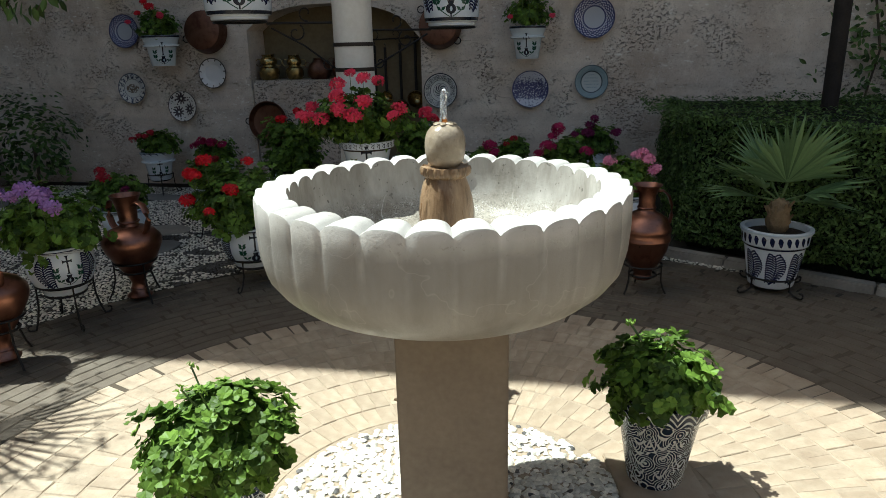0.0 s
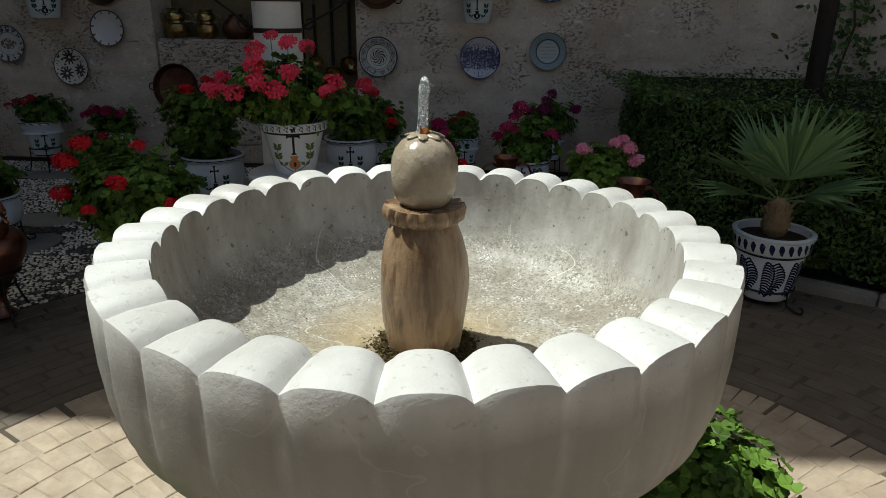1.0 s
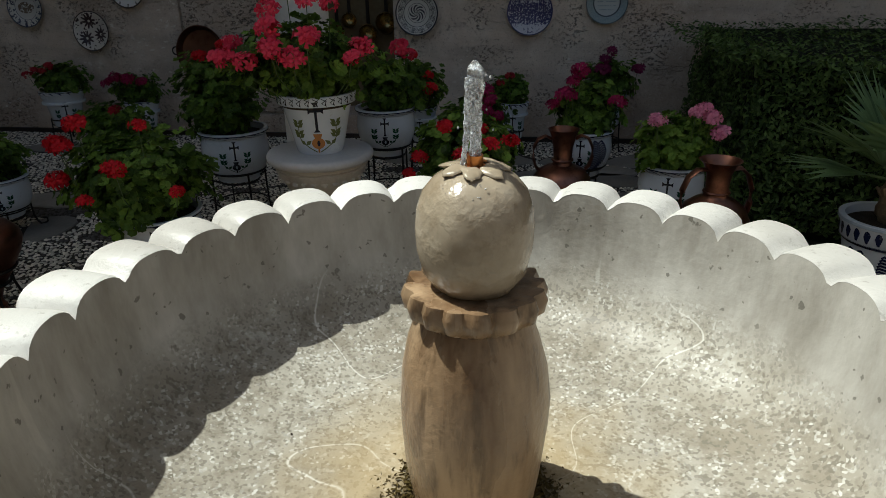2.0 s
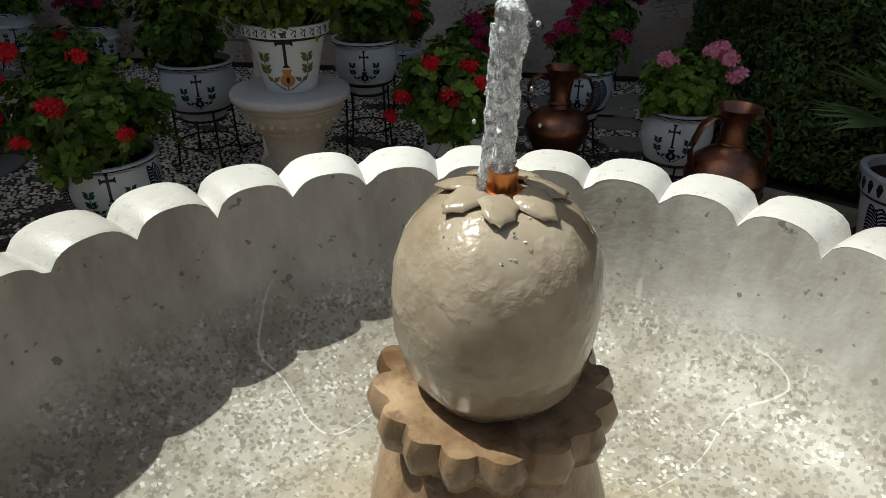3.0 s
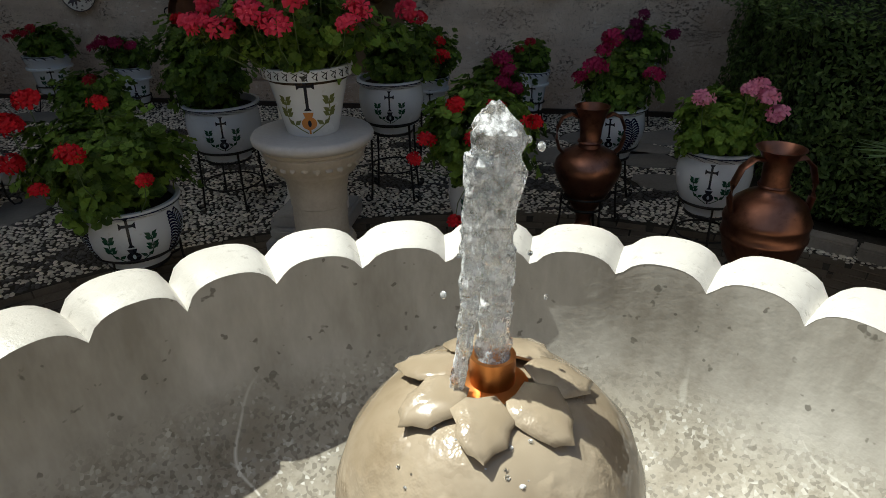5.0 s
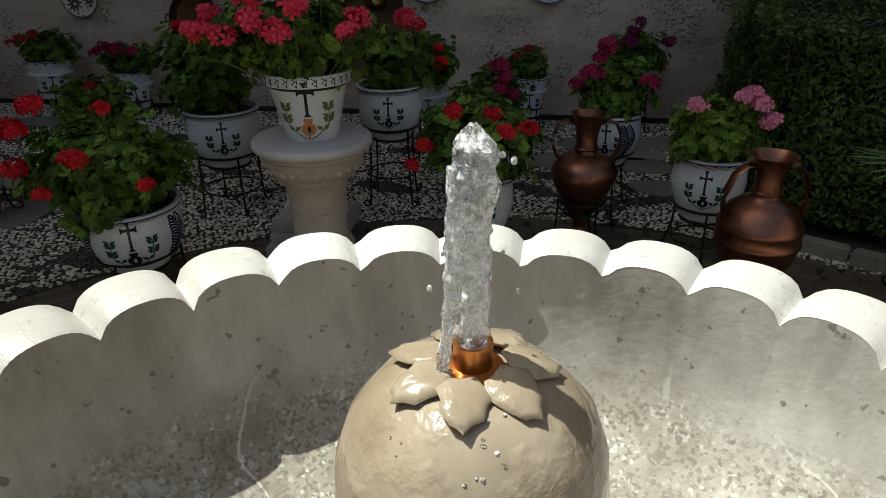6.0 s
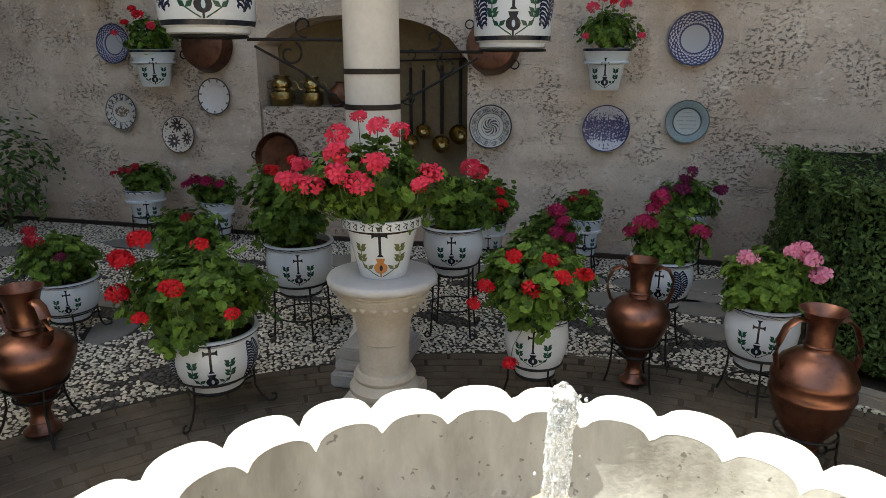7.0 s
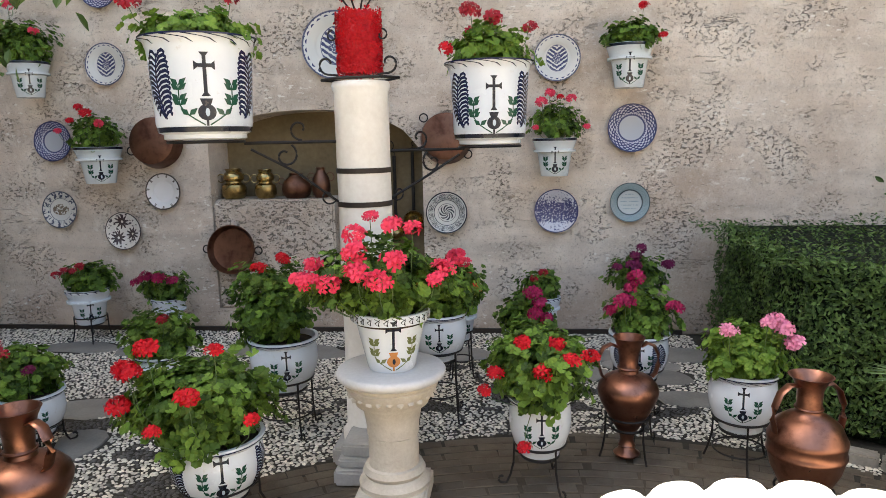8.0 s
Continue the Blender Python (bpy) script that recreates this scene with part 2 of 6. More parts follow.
def plate_material(name, ground, ink, kind):
    """Painted glaze on a plate: bands and a motif by radius (unit radius 1 in object space)."""
    n = Nodes(name)
    x, y, z = n.split()
    r = n.math("SQRT", n.math("ADD", n.math("MULTIPLY", x, x), n.math("MULTIPLY", z, z)))
    a = n.math("ARCTAN2", z, x)
    wobble = n.noise(9, 4, 0.6)
    fine = n.noise(26, 3, 0.6)

    def band(lo, hi):
        return n.math("MULTIPLY", n.math("GREATER_THAN", r, lo), n.math("LESS_THAN", r, hi))

    def spokes(count, width):
        return n.math("GREATER_THAN", n.math("SINE", n.math("MULTIPLY", a, count)), width)

    edge = band(0.95, 2)
    def both(a_, b_):
        return n.math("MULTIPLY", a_, b_)

    def either(*masks):
        out = masks[0]
        for m_ in masks[1:]:
            out = n.math("MAXIMUM", out, m_)
        return out

    def over(value, limit):
        return n.math("GREATER_THAN", value, limit)

    tint = None
    if kind == "rim":           # plain white, thin uneven dark edge with ticks
        ink_mask = either(over(n.math("ADD", r, n.math("MULTIPLY", wobble, 0.07)), 0.965), both(band(0.78, 0.92), both(spokes(11, 0.80), over(fine, 0.44))))
    elif kind == "lace":        # dense blue lace on a wide rim between pale rings, plain middle
        lace = over(n.math("ADD", both(n.math("SINE", n.math("MULTIPLY", a, 22)), n.math("SINE", n.math("MULTIPLY", r, 52))), n.math("MULTIPLY", n.math("SUBTRACT", n.noise(15, 3, 0.6), 0.5), 2.6)), -0.22)
        ink_mask = either(band(0.94, 2), both(band(0.63, 0.94), lace), band(0.51, 0.57), both(band(0.57, 0.60), spokes(40, 0.0)))
        tint = (both(band(0, 0.51), 0.6), (0.34, 0.36, 0.36))
    elif kind == "flower":      # three big blossoms among dark leaves
        ink_mask = both(both(band(0.30, 0.93), over(n.noise(6.5, 2, 0.5), 0.56)), spokes(16, -0.5))
        for cx, cz, size in ((-0.10, 0.50, 0.40), (-0.34, -0.36, 0.40), (0.47, -0.16, 0.37)):
            dx, dz = n.math("SUBTRACT", x, cx), n.math("SUBTRACT", z, cz)
            d = n.math("SQRT", n.math("ADD", both(dx, dx), both(dz, dz)))
            lobes = n.math("MULTIPLY", n.math("ADD", 0.74, n.math("MULTIPLY", n.math("SINE", n.math("MULTIPLY", n.math("ARCTAN2", dz, dx), 10)), 0.26)), size)
            ink_mask = either(ink_mask, both(n.math("LESS_THAN", d, lobes), over(d, 0.07)))
        ink_mask = either(ink_mask, band(0.975, 2))
    elif kind == "garland":     # leafy rim and a small brown scene in the middle
        leaf = both(band(0.64, 0.97), either(both(over(n.noise(8, 3, 0.6), 0.50), spokes(14, -0.4)), band(0.945, 0.97)))
        ink_mask = either(leaf, band(0.60, 0.62))
        dots = both(n.math("LESS_THAN", n.math("ADD", both(x, x), n.math("MULTIPLY", both(z, z), 2.6)), 0.22), over(n.noise(7, 3, 0.6), 0.47))
        tint = (n.math("MULTIPLY", dots, 0.9), (0.11, 0.065, 0.03))
    elif kind == "ring":        # scroll ring, rosette in the middle
        scroll = both(band(0.66, 0.9), over(n.math("SINE", n.math("ADD", n.math("MULTIPLY", a, 12), n.math("MULTIPLY", fine, 22))), 0.1))
        rose = both(band(0, 0.36), over(n.math("SINE", n.math("ADD", n.math("MULTIPLY", a, 8), n.math("MULTIPLY", r, 40))), 0.0))
        ink_mask = either(scroll, rose, band(0.94, 2), band(0.6, 0.63), band(0.42, 0.44))
    elif kind == "view":        # blue landscape below a pale sky, pale foreground
        land = n.math("SUBTRACT", 0.62, n.math("ABSOLUTE", n.math("ADD", z, 0.02)))
        ragged = n.math("ADD", land, n.math("MULTIPLY", n.math("SUBTRACT", n.noise(5.5, 5, 0.75, stretch=(1.3, 1, 0.7)), 0.5), 1.5))
        ink_mask = either(both(over(ragged, 0.12), over(n.noise(11, 3, 0.6, stretch=(1.3, 1, 1.0)), 0.43)), both(band(0.55, 0.9), over(n.noise(10, 3, 0.6), 0.60)), band(0.955, 2))
    elif kind == "plume":       # chain round the edge, curled feather strokes in the middle
        chain = both(band(0.86, 0.97), either(over(n.math("ABSOLUTE", n.math("SUBTRACT", n.math("MULTIPLY", n.math("SUBTRACT", r, 0.86), 9.1), n.math("ABSOLUTE", n.math("SINE", n.math("MULTIPLY", a, 11))))), 0.55), band(0.955, 0.97)))
        oval = n.math("SQRT", n.math("ADD", n.math("MULTIPLY", both(x, x), 1.5), both(z, z)))
        strokes = over(n.math("SINE", n.math("ADD", n.math("ADD", n.math("MULTIPLY", z, 34), n.math("MULTIPLY", n.math("ABSOLUTE", x), -24)), n.math("MULTIPLY", wobble, 5))), -0.25)
        ink_mask = either(chain, both(both(n.math("LESS_THAN", oval, 0.54), over(oval, 0.20)), strokes), both(n.math("LESS_THAN", oval, 0.23), over(fine, 0.46)), both(n.math("LESS_THAN", oval, 0.57), over(oval, 0.545)))
    else:                       # "cup": coloured rim, dark ring, pale middle with faint lines of a device
        lines = both(both(band(0, 0.46), over(n.math("SINE", n.math("MULTIPLY", z, 34)), 0.6)), over(wobble, 0.46))
        ink_mask = either(n.math("MULTIPLY", band(0.62, 2), n.ramp(fine, 0.35, 0.62, 0.55, 1.0)), n.math("MULTIPLY", lines, 0.7))
        tint = (either(band(0.60, 0.66), band(0.96, 2)), (0.05, 0.07, 0.085))
    colour = n.mix(n.math("MULTIPLY", ink_mask, n.ramp(wobble, 0.25, 0.7, 0.94, 1.0)), ground, ink)
    colour = n.mix(n.math("MULTIPLY", edge, 0.85), colour, [c * 0.8 for c in ink])
    if tint:
        colour = n.mix(tint[0], colour, tint[1])
    colour = n.mix(n.ramp(n.noise(2.2, 3), 0.5, 0.75, 0, 0.1), colour, (0.42, 0.38, 0.32))
    return n.done(colour, 0.35)


def brick_material(name, tone=1.0):
    """Trodden pale brick with dust, dark wear and mossy rims."""
    n = Nodes(name)
    r = n.math("FRACT", n.math("ADD", n.item(), n.island()))
    broad, mid, fine = n.noise(1.1, 4), n.noise(9, 5, 0.6), n.noise(70, 4, 0.7)
    base = n.mix(n.ramp(mid, 0.35, 0.65), (0.27, 0.205, 0.14), (0.40, 0.325, 0.235))
    base = n.mix(n.ramp(broad, 0.4, 0.62, 0, 0.5), base, (0.27, 0.20, 0.14))
    base = n.mix(n.ramp(fine, 0.55, 0.75, 0, 0.45), base, (0.17, 0.125, 0.09))
    base = n.scaled(base, n.ramp(r, 0, 1, 0.88 * tone, 1.1 * tone))
    n.bump(n.math("ADD", fine, mid), 0.5, 0.006)
    return n.done(base, n.ramp(broad, 0.3, 0.7, 0.6, 0.9))


def metal_material(name, a, b, rough, tarnish):
    n = Nodes(name)
    broad, fine = n.noise(5, 5, 0.6), n.noise(60, 4)
    colour = n.mix(n.ramp(broad, 0.35, 0.68), a, b)
    colour = n.mix(n.ramp(n.noise(11, 5, 0.7), 0.52, 0.72, 0, 0.8), colour, tarnish)
    dents = n.cells(28, "SMOOTH_F1")
    n.bump(n.math("ADD", n.math("MULTIPLY", dents, 0.7), n.math("MULTIPLY", fine, 0.15)), 0.16, 0.006)
    return n.done(colour, n.ramp(broad, 0.3, 0.7, rough - 0.08, rough + 0.14), 1.0)


def glaze_material(name, colour=(0.72, 0.765, 0.815)):
    n = Nodes(name)
    broad = n.noise(7, 4)
    c = n.mix(n.ramp(broad, 0.4, 0.7, 0, 0.5), colour, [v * 0.86 for v in colour])
    c = n.mix(n.ramp(n.noise(22, 4, 0.7), 0.62, 0.74, 0, 0.35), c, (0.40, 0.35, 0.28))
    n.bump(broad, 0.12, 0.006)
    return n.done(c, n.ramp(broad, 0.3, 0.7, 0.16, 0.3))


def pattern_pot_material():
    """White scrolls on a dark blue-black glaze."""
    n = Nodes("dark_scroll_glaze")
    x, y, z = n.split()
    a = n.math("ARCTAN2", y, x)
    w = n.noise(20, 2, 0.5)
    curl = n.math("SINE", n.math("ADD", n.math("MULTIPLY", n.cells(17), 46), n.math("MULTIPLY", w, 3)))
    leaf = n.math("SINE", n.math("ADD", n.math("MULTIPLY", z, 150), n.math("MULTIPLY", n.math("ABSOLUTE", n.math("SINE", n.math("MULTIPLY", a, 5))), 11)))
    rim = n.math("GREATER_THAN", z, 0.275)
    arcs = n.math("SINE", n.math("ADD", n.math("MULTIPLY", z, 260), n.math("MULTIPLY", n.math("ABSOLUTE", n.math("SINE", n.math("MULTIPLY", a, 7))), -9)))
    body = n.math("MAXIMUM", n.math("GREATER_THAN", curl, 0.52), n.math("MULTIPLY", n.math("GREATER_THAN", leaf, 0.6), n.math("GREATER_THAN", w, 0.5)))
    mask = n.math("ADD", n.math("MULTIPLY", rim, n.math("GREATER_THAN", arcs, 0.45)), n.math("MULTIPLY", n.math("SUBTRACT", 1.0, rim), body))
    return n.done(n.mix(mask, (0.012, 0.022, 0.045), (0.60, 0.62, 0.60)), 0.25)


def water_material():
    n = Nodes("clear_water")
    n.bsdf.inputs["Transmission Weight"].default_value = 1.0
    n.bsdf.inputs["IOR"].default_value = 1.33
    n.bump(n.noise(320, 3), 0.6, 0.003)
    n.done((0.96, 0.98, 1.0), 0.02)
    # White diffuse flecks: aerated foam, with the jet's sparkle painted in.
    foam_sparkle = n.tree.nodes.new("ShaderNodeBsdfDiffuse")
    foam_sparkle.inputs["Color"].default_value = (0.85, 0.87, 0.90, 1)
    blend = n.tree.nodes.new("ShaderNodeMixShader")
    n.link(n.ramp(n.noise(240, 4, 0.75), 0.45, 0.62, 0.0, 0.8), blend.inputs[0])
    n.link(n.bsdf.outputs[0], blend.inputs[1])
    n.link(foam_sparkle.outputs[0], blend.inputs[2])
    n.link(blend.outputs[0], n.tree.nodes["Material Output"].inputs["Surface"])
    return n.mat


WALL = wall_material("old_lime_render", 1.34, 0.49)
LEDGE = wall_material("bare_rubble_stone", 1.25, 0.38)
# Darker and browner than the wall round the niche.
NICHE = surface("dark_niche_render", (0.13, 0.10, 0.055), (0.23, 0.18, 0.105), 2, 30, (0.9, 0.97))
MARBLE, BOWL_FLOOR, FINIAL = marble_material(), bowl_floor_material(), finial_material()
BALL = wet_stone_material()
PILLAR = surface("brown_grey_stone", (0.16, 0.127, 0.098), (0.235, 0.195, 0.152), 4, 50, (0.6, 0.85))
PEDESTAL = surface("carved_limestone", (0.46, 0.41, 0.335), (0.62, 0.57, 0.49), 8, 70, (0.7, 0.9), relief=0.5)
PEDTOP = surface("grey_marble_slab", (0.52, 0.51, 0.50), (0.66, 0.65, 0.64), 6, 60, (0.4, 0.6))
GREYSTONE = surface("grey_step_stone", (0.34, 0.335, 0.32), (0.46, 0.45, 0.43), 7, 60, (0.7, 0.9), relief=0.5)
WHITE = surface("white_limewash", (0.72, 0.69, 0.64), (0.86, 0.84, 0.80), 4, 40, (0.7, 0.9), relief=0.4)
IRON = surface("black_wrought_iron", (0.012, 0.011, 0.011), (0.035, 0.03, 0.027), 20, 120, (0.4, 0.65), metal=0.6)
STRAP = surface("dark_iron_strap", (0.03, 0.022, 0.018), (0.06, 0.045, 0.035), 12, 90, (0.5, 0.75), metal=0.4)
COPPER = metal_material("aged_copper", (0.34, 0.165, 0.115), (0.20, 0.09, 0.06), 0.34, (0.09, 0.04, 0.028))
COPPER_PAN = metal_material("dull_copper", (0.20, 0.105, 0.07), (0.12, 0.055, 0.035), 0.45, (0.07, 0.03, 0.02))
BRASS = metal_material("worn_brass", (0.42, 0.31, 0.13), (0.27, 0.19, 0.075), 0.26, (0.07, 0.045, 0.02))
PIPE = metal_material("orange_copper_pipe", (0.75, 0.34, 0.12), (0.58, 0.22, 0.07), 0.3, (0.3, 0.12, 0.04))
GLAZE = glaze_material("white_tin_glaze")
GLAZE_PALE = glaze_material("pale_sea_glaze", (0.66, 0.71, 0.73))
GLAZE_BLUE = glaze_material("pale_blue_glaze", (0.50, 0.58, 0.66))
BLUE = glaze_material("cobalt_paint", (0.012, 0.018, 0.060))
BLACK = glaze_material("blue_black_paint", (0.012, 0.016, 0.028))
GREEN = glaze_material("green_paint", (0.016, 0.075, 0.045))
OLIVE = glaze_material("olive_paint", (0.16, 0.18, 0.07))
OCHRE = glaze_material("ochre_paint", (0.52, 0.22, 0.06))
SCROLL = pattern_pot_material()
SOIL = surface("dark_soil", (0.025, 0.018, 0.012), (0.06, 0.045, 0.03), 20, 140, (0.9, 1.0), relief=1.0, depth=0.01)
LEAF = leafy("geranium_leaf", (0.006, 0.020, 0.003), (0.20, 0.33, 0.05))
LEAF_LIGHT = leafy("young_leaf", (0.075, 0.15, 0.018), (0.21, 0.32, 0.05))
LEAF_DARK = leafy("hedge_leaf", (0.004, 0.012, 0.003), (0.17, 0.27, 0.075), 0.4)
PALM = leafy("palm_leaf", (0.07, 0.125, 0.055), (0.21, 0.32, 0.14), 0.4)
STEM = surface("green_stem", (0.06, 0.11, 0.03), (0.10, 0.15, 0.05), 20, 90)
POST_WOOD = surface("tarred_wood", (0.016, 0.013, 0.011), (0.04, 0.033, 0.028), 10, 70, (0.7, 0.9), relief=0.7, depth=0.008)
BARK = surface("brown_bark", (0.06, 0.042, 0.028), (0.13, 0.10, 0.07), 12, 60, (0.85, 0.95), relief=0.9, depth=0.01)
FIBRE = surface("palm_fibre", (0.16, 0.11, 0.06), (0.30, 0.22, 0.13), 20, 90, (0.85, 0.95), relief=0.8, depth=0.01)
PETALS = {
    "red": leafy("red_petal", (0.42, 0.004, 0.012), (0.70, 0.014, 0.030)),
    "scarlet": leafy("scarlet_petal", (0.36, 0.003, 0.008), (0.55, 0.006, 0.014)),
    "coral": leafy("coral_petal", (0.60, 0.018, 0.060), (0.84, 0.085, 0.16)),
    "pink": leafy("pink_petal", (0.62, 0.16, 0.30), (0.82, 0.36, 0.50)),
    "magenta": leafy("magenta_petal", (0.20, 0.006, 0.04), (0.44, 0.02, 0.115)),
    "purple": leafy("dark_purple_petal", (0.10, 0.008, 0.045), (0.22, 0.02, 0.09)),
    "violet": leafy("violet_petal", (0.26, 0.12, 0.36), (0.48, 0.28, 0.58)),
    "crimson": leafy("crimson_petal", (0.28, 0.01, 0.02), (0.45, 0.03, 0.05)),
}
MOSS = leafy("wet_moss", (0.035, 0.022, 0.008), (0.12, 0.085, 0.025))
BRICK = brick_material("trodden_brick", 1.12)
# Damp brick, toned down further because the outer rings lie mostly in shade.
DAMP_SHADED_BRICK = brick_material("damp_shaded_brick", 0.35)
JOINT = surface("earth_joint", (0.27, 0.215, 0.155), (0.40, 0.325, 0.24), 3, 60, (0.85, 1.0), relief=0.6)
PEBBLE_WHITE = surface("white_pebble", (0.50, 0.46, 0.38), (0.82, 0.78, 0.69), 30, 200, (0.5, 0.75), vary=0.3, by="island")
PEBBLE_DARK = surface("dark_pebble", (0.055, 0.052, 0.05), (0.11, 0.10, 0.095), 30, 200, (0.5, 0.75), vary=0.3, by="island")
# Joint earth of the outer rings, with the court's shade put into its colour.
DAMP_SHADED_JOINT = surface("damp_shaded_joint", (0.06, 0.047, 0.033), (0.115, 0.09, 0.065), 3, 60, (0.85, 1.0), relief=0.6)
BED = surface("grey_mortar_bed", (0.03, 0.027, 0.022), (0.07, 0.062, 0.05), 5, 70, (0.9, 1.0), relief=0.6)
SLATE = surface("grey_flagstone", (0.20, 0.19, 0.175), (0.30, 0.285, 0.26), 5, 60, (0.7, 0.9), relief=0.4, vary=0.15)
KERB = surface("kerb_stone", (0.20, 0.18, 0.155), (0.33, 0.30, 0.26), 5, 60, (0.75, 0.95), relief=0.5, vary=0.15)
RED_WAX = surface("red_petal_wrap", (0.42, 0.004, 0.010), (0.62, 0.012, 0.02), 30, 120, (0.35, 0.6), relief=0.8, depth=0.006)
# Low tone, so that the added unseen walls throw back little light.
PLAIN_WALL = wall_material("courtyard_render", 0.7, 0.62)
WATER = water_material()


# ---- building helpers ----
def mesh_of(name, verts, faces, smooth=False):
    me = bpy.data.meshes.new(name)
    me.from_pydata([tuple(v) for v in verts], [], [tuple(f) for f in faces])
    me.polygons.foreach_set("use_smooth", [smooth] * len(me.polygons))
    me.update()
    return me


def part(name, bm, material, parent=None, label="", smooth=True):
    """Links a bmesh, or a ready mesh, as one object under parent."""
    if isinstance(bm, bpy.types.Mesh):
        me = bm
    else:
        me = bpy.data.meshes.new(name)
        bmesh.ops.recalc_face_normals(bm, faces=bm.faces)
        bm.to_mesh(me)
        bm.free()
        me.polygons.foreach_set("use_smooth", [smooth] * len(me.polygons))
        if smooth:
            me.set_sharp_from_angle(angle=radians(42))
    if not me.materials:
        me.materials.append(material)
    ob = new(name, me)
    if parent:
        ob.parent = parent
    if label:
        ob["label"] = label
    return ob


def thing(name, place, label, category, group="", turn=0.0):
    ob = new(name)
    ob.empty_display_size = 0.05
    ob.matrix_basis = pose(*place, 0, 0, turn)
    return tagged(ob, label, category, group)


def revolve(profile, seg=32, bm=None, wave=None):
    """A surface of revolution; wave(angle, index, r, z) may move a point."""
    bm = bm or bmesh.new()
    rings = []
    for i, (r, z) in enumerate(profile):
        if r < 1e-5:
            rings.append([bm.verts.new((0, 0, z))] * seg)
            continue
        ring = []
        for k in range(seg):
            a = 2 * math.pi * k / seg
            rr, zz = wave(a, i, r, z) if wave else (r, z)
            ring.append(bm.verts.new((rr * math.cos(a), rr * math.sin(a), zz)))
        rings.append(ring)
    for lo, hi in zip(rings, rings[1:]):
        for k in range(seg):
            quad = [lo[k], lo[(k + 1) % seg], hi[(k + 1) % seg], hi[k]]
            quad = [v for j, v in enumerate(quad) if v not in quad[:j]]
            if len(quad) > 2:
                bm.faces.new(quad)
    return bm


def tube(points, radius, seg=6, bm=None, flat=1.0, taper=1.0):
    """A round or flattened bar along points."""
    bm = bm or bmesh.new()
    pts = [Vector(p) for p in points]
    up = Vector((0, 0, 1))
    rings = []
    for i, p in enumerate(pts):
        d = (pts[min(i + 1, len(pts) - 1)] - pts[max(i - 1, 0)]).normalized()
        side = d.cross(up)
        if side.length < 0.05:
            side = d.cross(Vector((0, 1, 0)))
        side.normalize()
        top = side.cross(d).normalized()
        r = radius * (1 + (taper - 1) * i / max(len(pts) - 1, 1))
        rings.append([bm.verts.new(p + side * (math.cos(2 * math.pi * k / seg) * r * flat) + top * (math.sin(2 * math.pi * k / seg) * r)) for k in range(seg)])
    for lo, hi in zip(rings, rings[1:]):
        for k in range(seg):
            bm.faces.new((lo[k], lo[(k + 1) % seg], hi[(k + 1) % seg], hi[k]))
    bm.faces.new(rings[0][::-1])
    bm.faces.new(rings[-1])
    return bm


def box(lo, hi, bm=None, bevel=0.0):
    bm = bm or bmesh.new()
    made = bmesh.ops.create_cube(bm, size=1)
    size = [b - a for a, b in zip(lo, hi)]
    for v in made["verts"]:
        v.co = Vector([(a + b) / 2 + c * s for a, b, c, s in zip(lo, hi, v.co, size)])
    if bevel:
        edges = list({e for v in made["verts"] for e in v.link_edges})
        bmesh.ops.bevel(bm, geom=edges, offset=bevel, segments=2, affect="EDGES")
    return bm


def arc(centre, r, a0, a1, n, plane="xz", end=None):
    """Points on an arc or spiral (end: radius at its end), degrees."""
    out = []
    for i in range(n + 1):
        f = i / n
        a = radians(a0 + (a1 - a0) * f)
        q = r + ((end if end is not None else r) - r) * f
        u, w = q * math.cos(a), q * math.sin(a)
        c = centre
        out.append((c[0] + u, c[1], c[2] + w) if plane == "xz" else (c[0] + u, c[1] + w, c[2]) if plane == "xy" else (c[0], c[1] + u, c[2] + w))
    return out


def ring(r, z, bar, seg=28, bm=None):
    bm = bm or bmesh.new()
    n = 6
    loops = []
    for k in range(seg):
        a = 2 * math.pi * k / seg
        loops.append([bm.verts.new(((r + bar * math.cos(b)) * math.cos(a), (r + bar * math.cos(b)) * math.sin(a), z + bar * math.sin(b))) for b in (2 * math.pi * j / n for j in range(n))])
    for k in range(seg):
        lo, hi = loops[k], loops[(k + 1) % seg]
        for j in range(n):
            bm.faces.new((lo[j], lo[(j + 1) % n], hi[(j + 1) % n], hi[j]))
    return bm


def scatter(name, template, faces, frames, smooth=False):
    """One mesh of many copies of a small template, by 4 x 4 arrays."""
    t = np.c_[np.array(template, float), np.ones(len(template))]
    f = np.array(frames, float)
    v = np.einsum("nij,kj->nki", f, t)[:, :, :3].reshape(-1, 3)
    step = len(template)
    out = [[i + k * step for i in face] for k in range(len(f)) for face in faces]
    me = bpy.data.meshes.new(name)
    me.from_pydata(v.tolist(), [], out)
    me.polygons.foreach_set("use_smooth", [smooth] * len(me.polygons))
    me.update()
    return me


def facing(place, normal, spin, size):
    """A 4 x 4 array: template's z along normal, turned by spin, scaled."""
    q = Vector(normal).normalized().to_track_quat("Z", "Y").to_matrix().to_4x4()
    return np.array(Matrix.Translation(place) @ q @ Matrix.Rotation(spin, 4, "Z") @ Matrix.Diagonal((size, size, size, 1)))


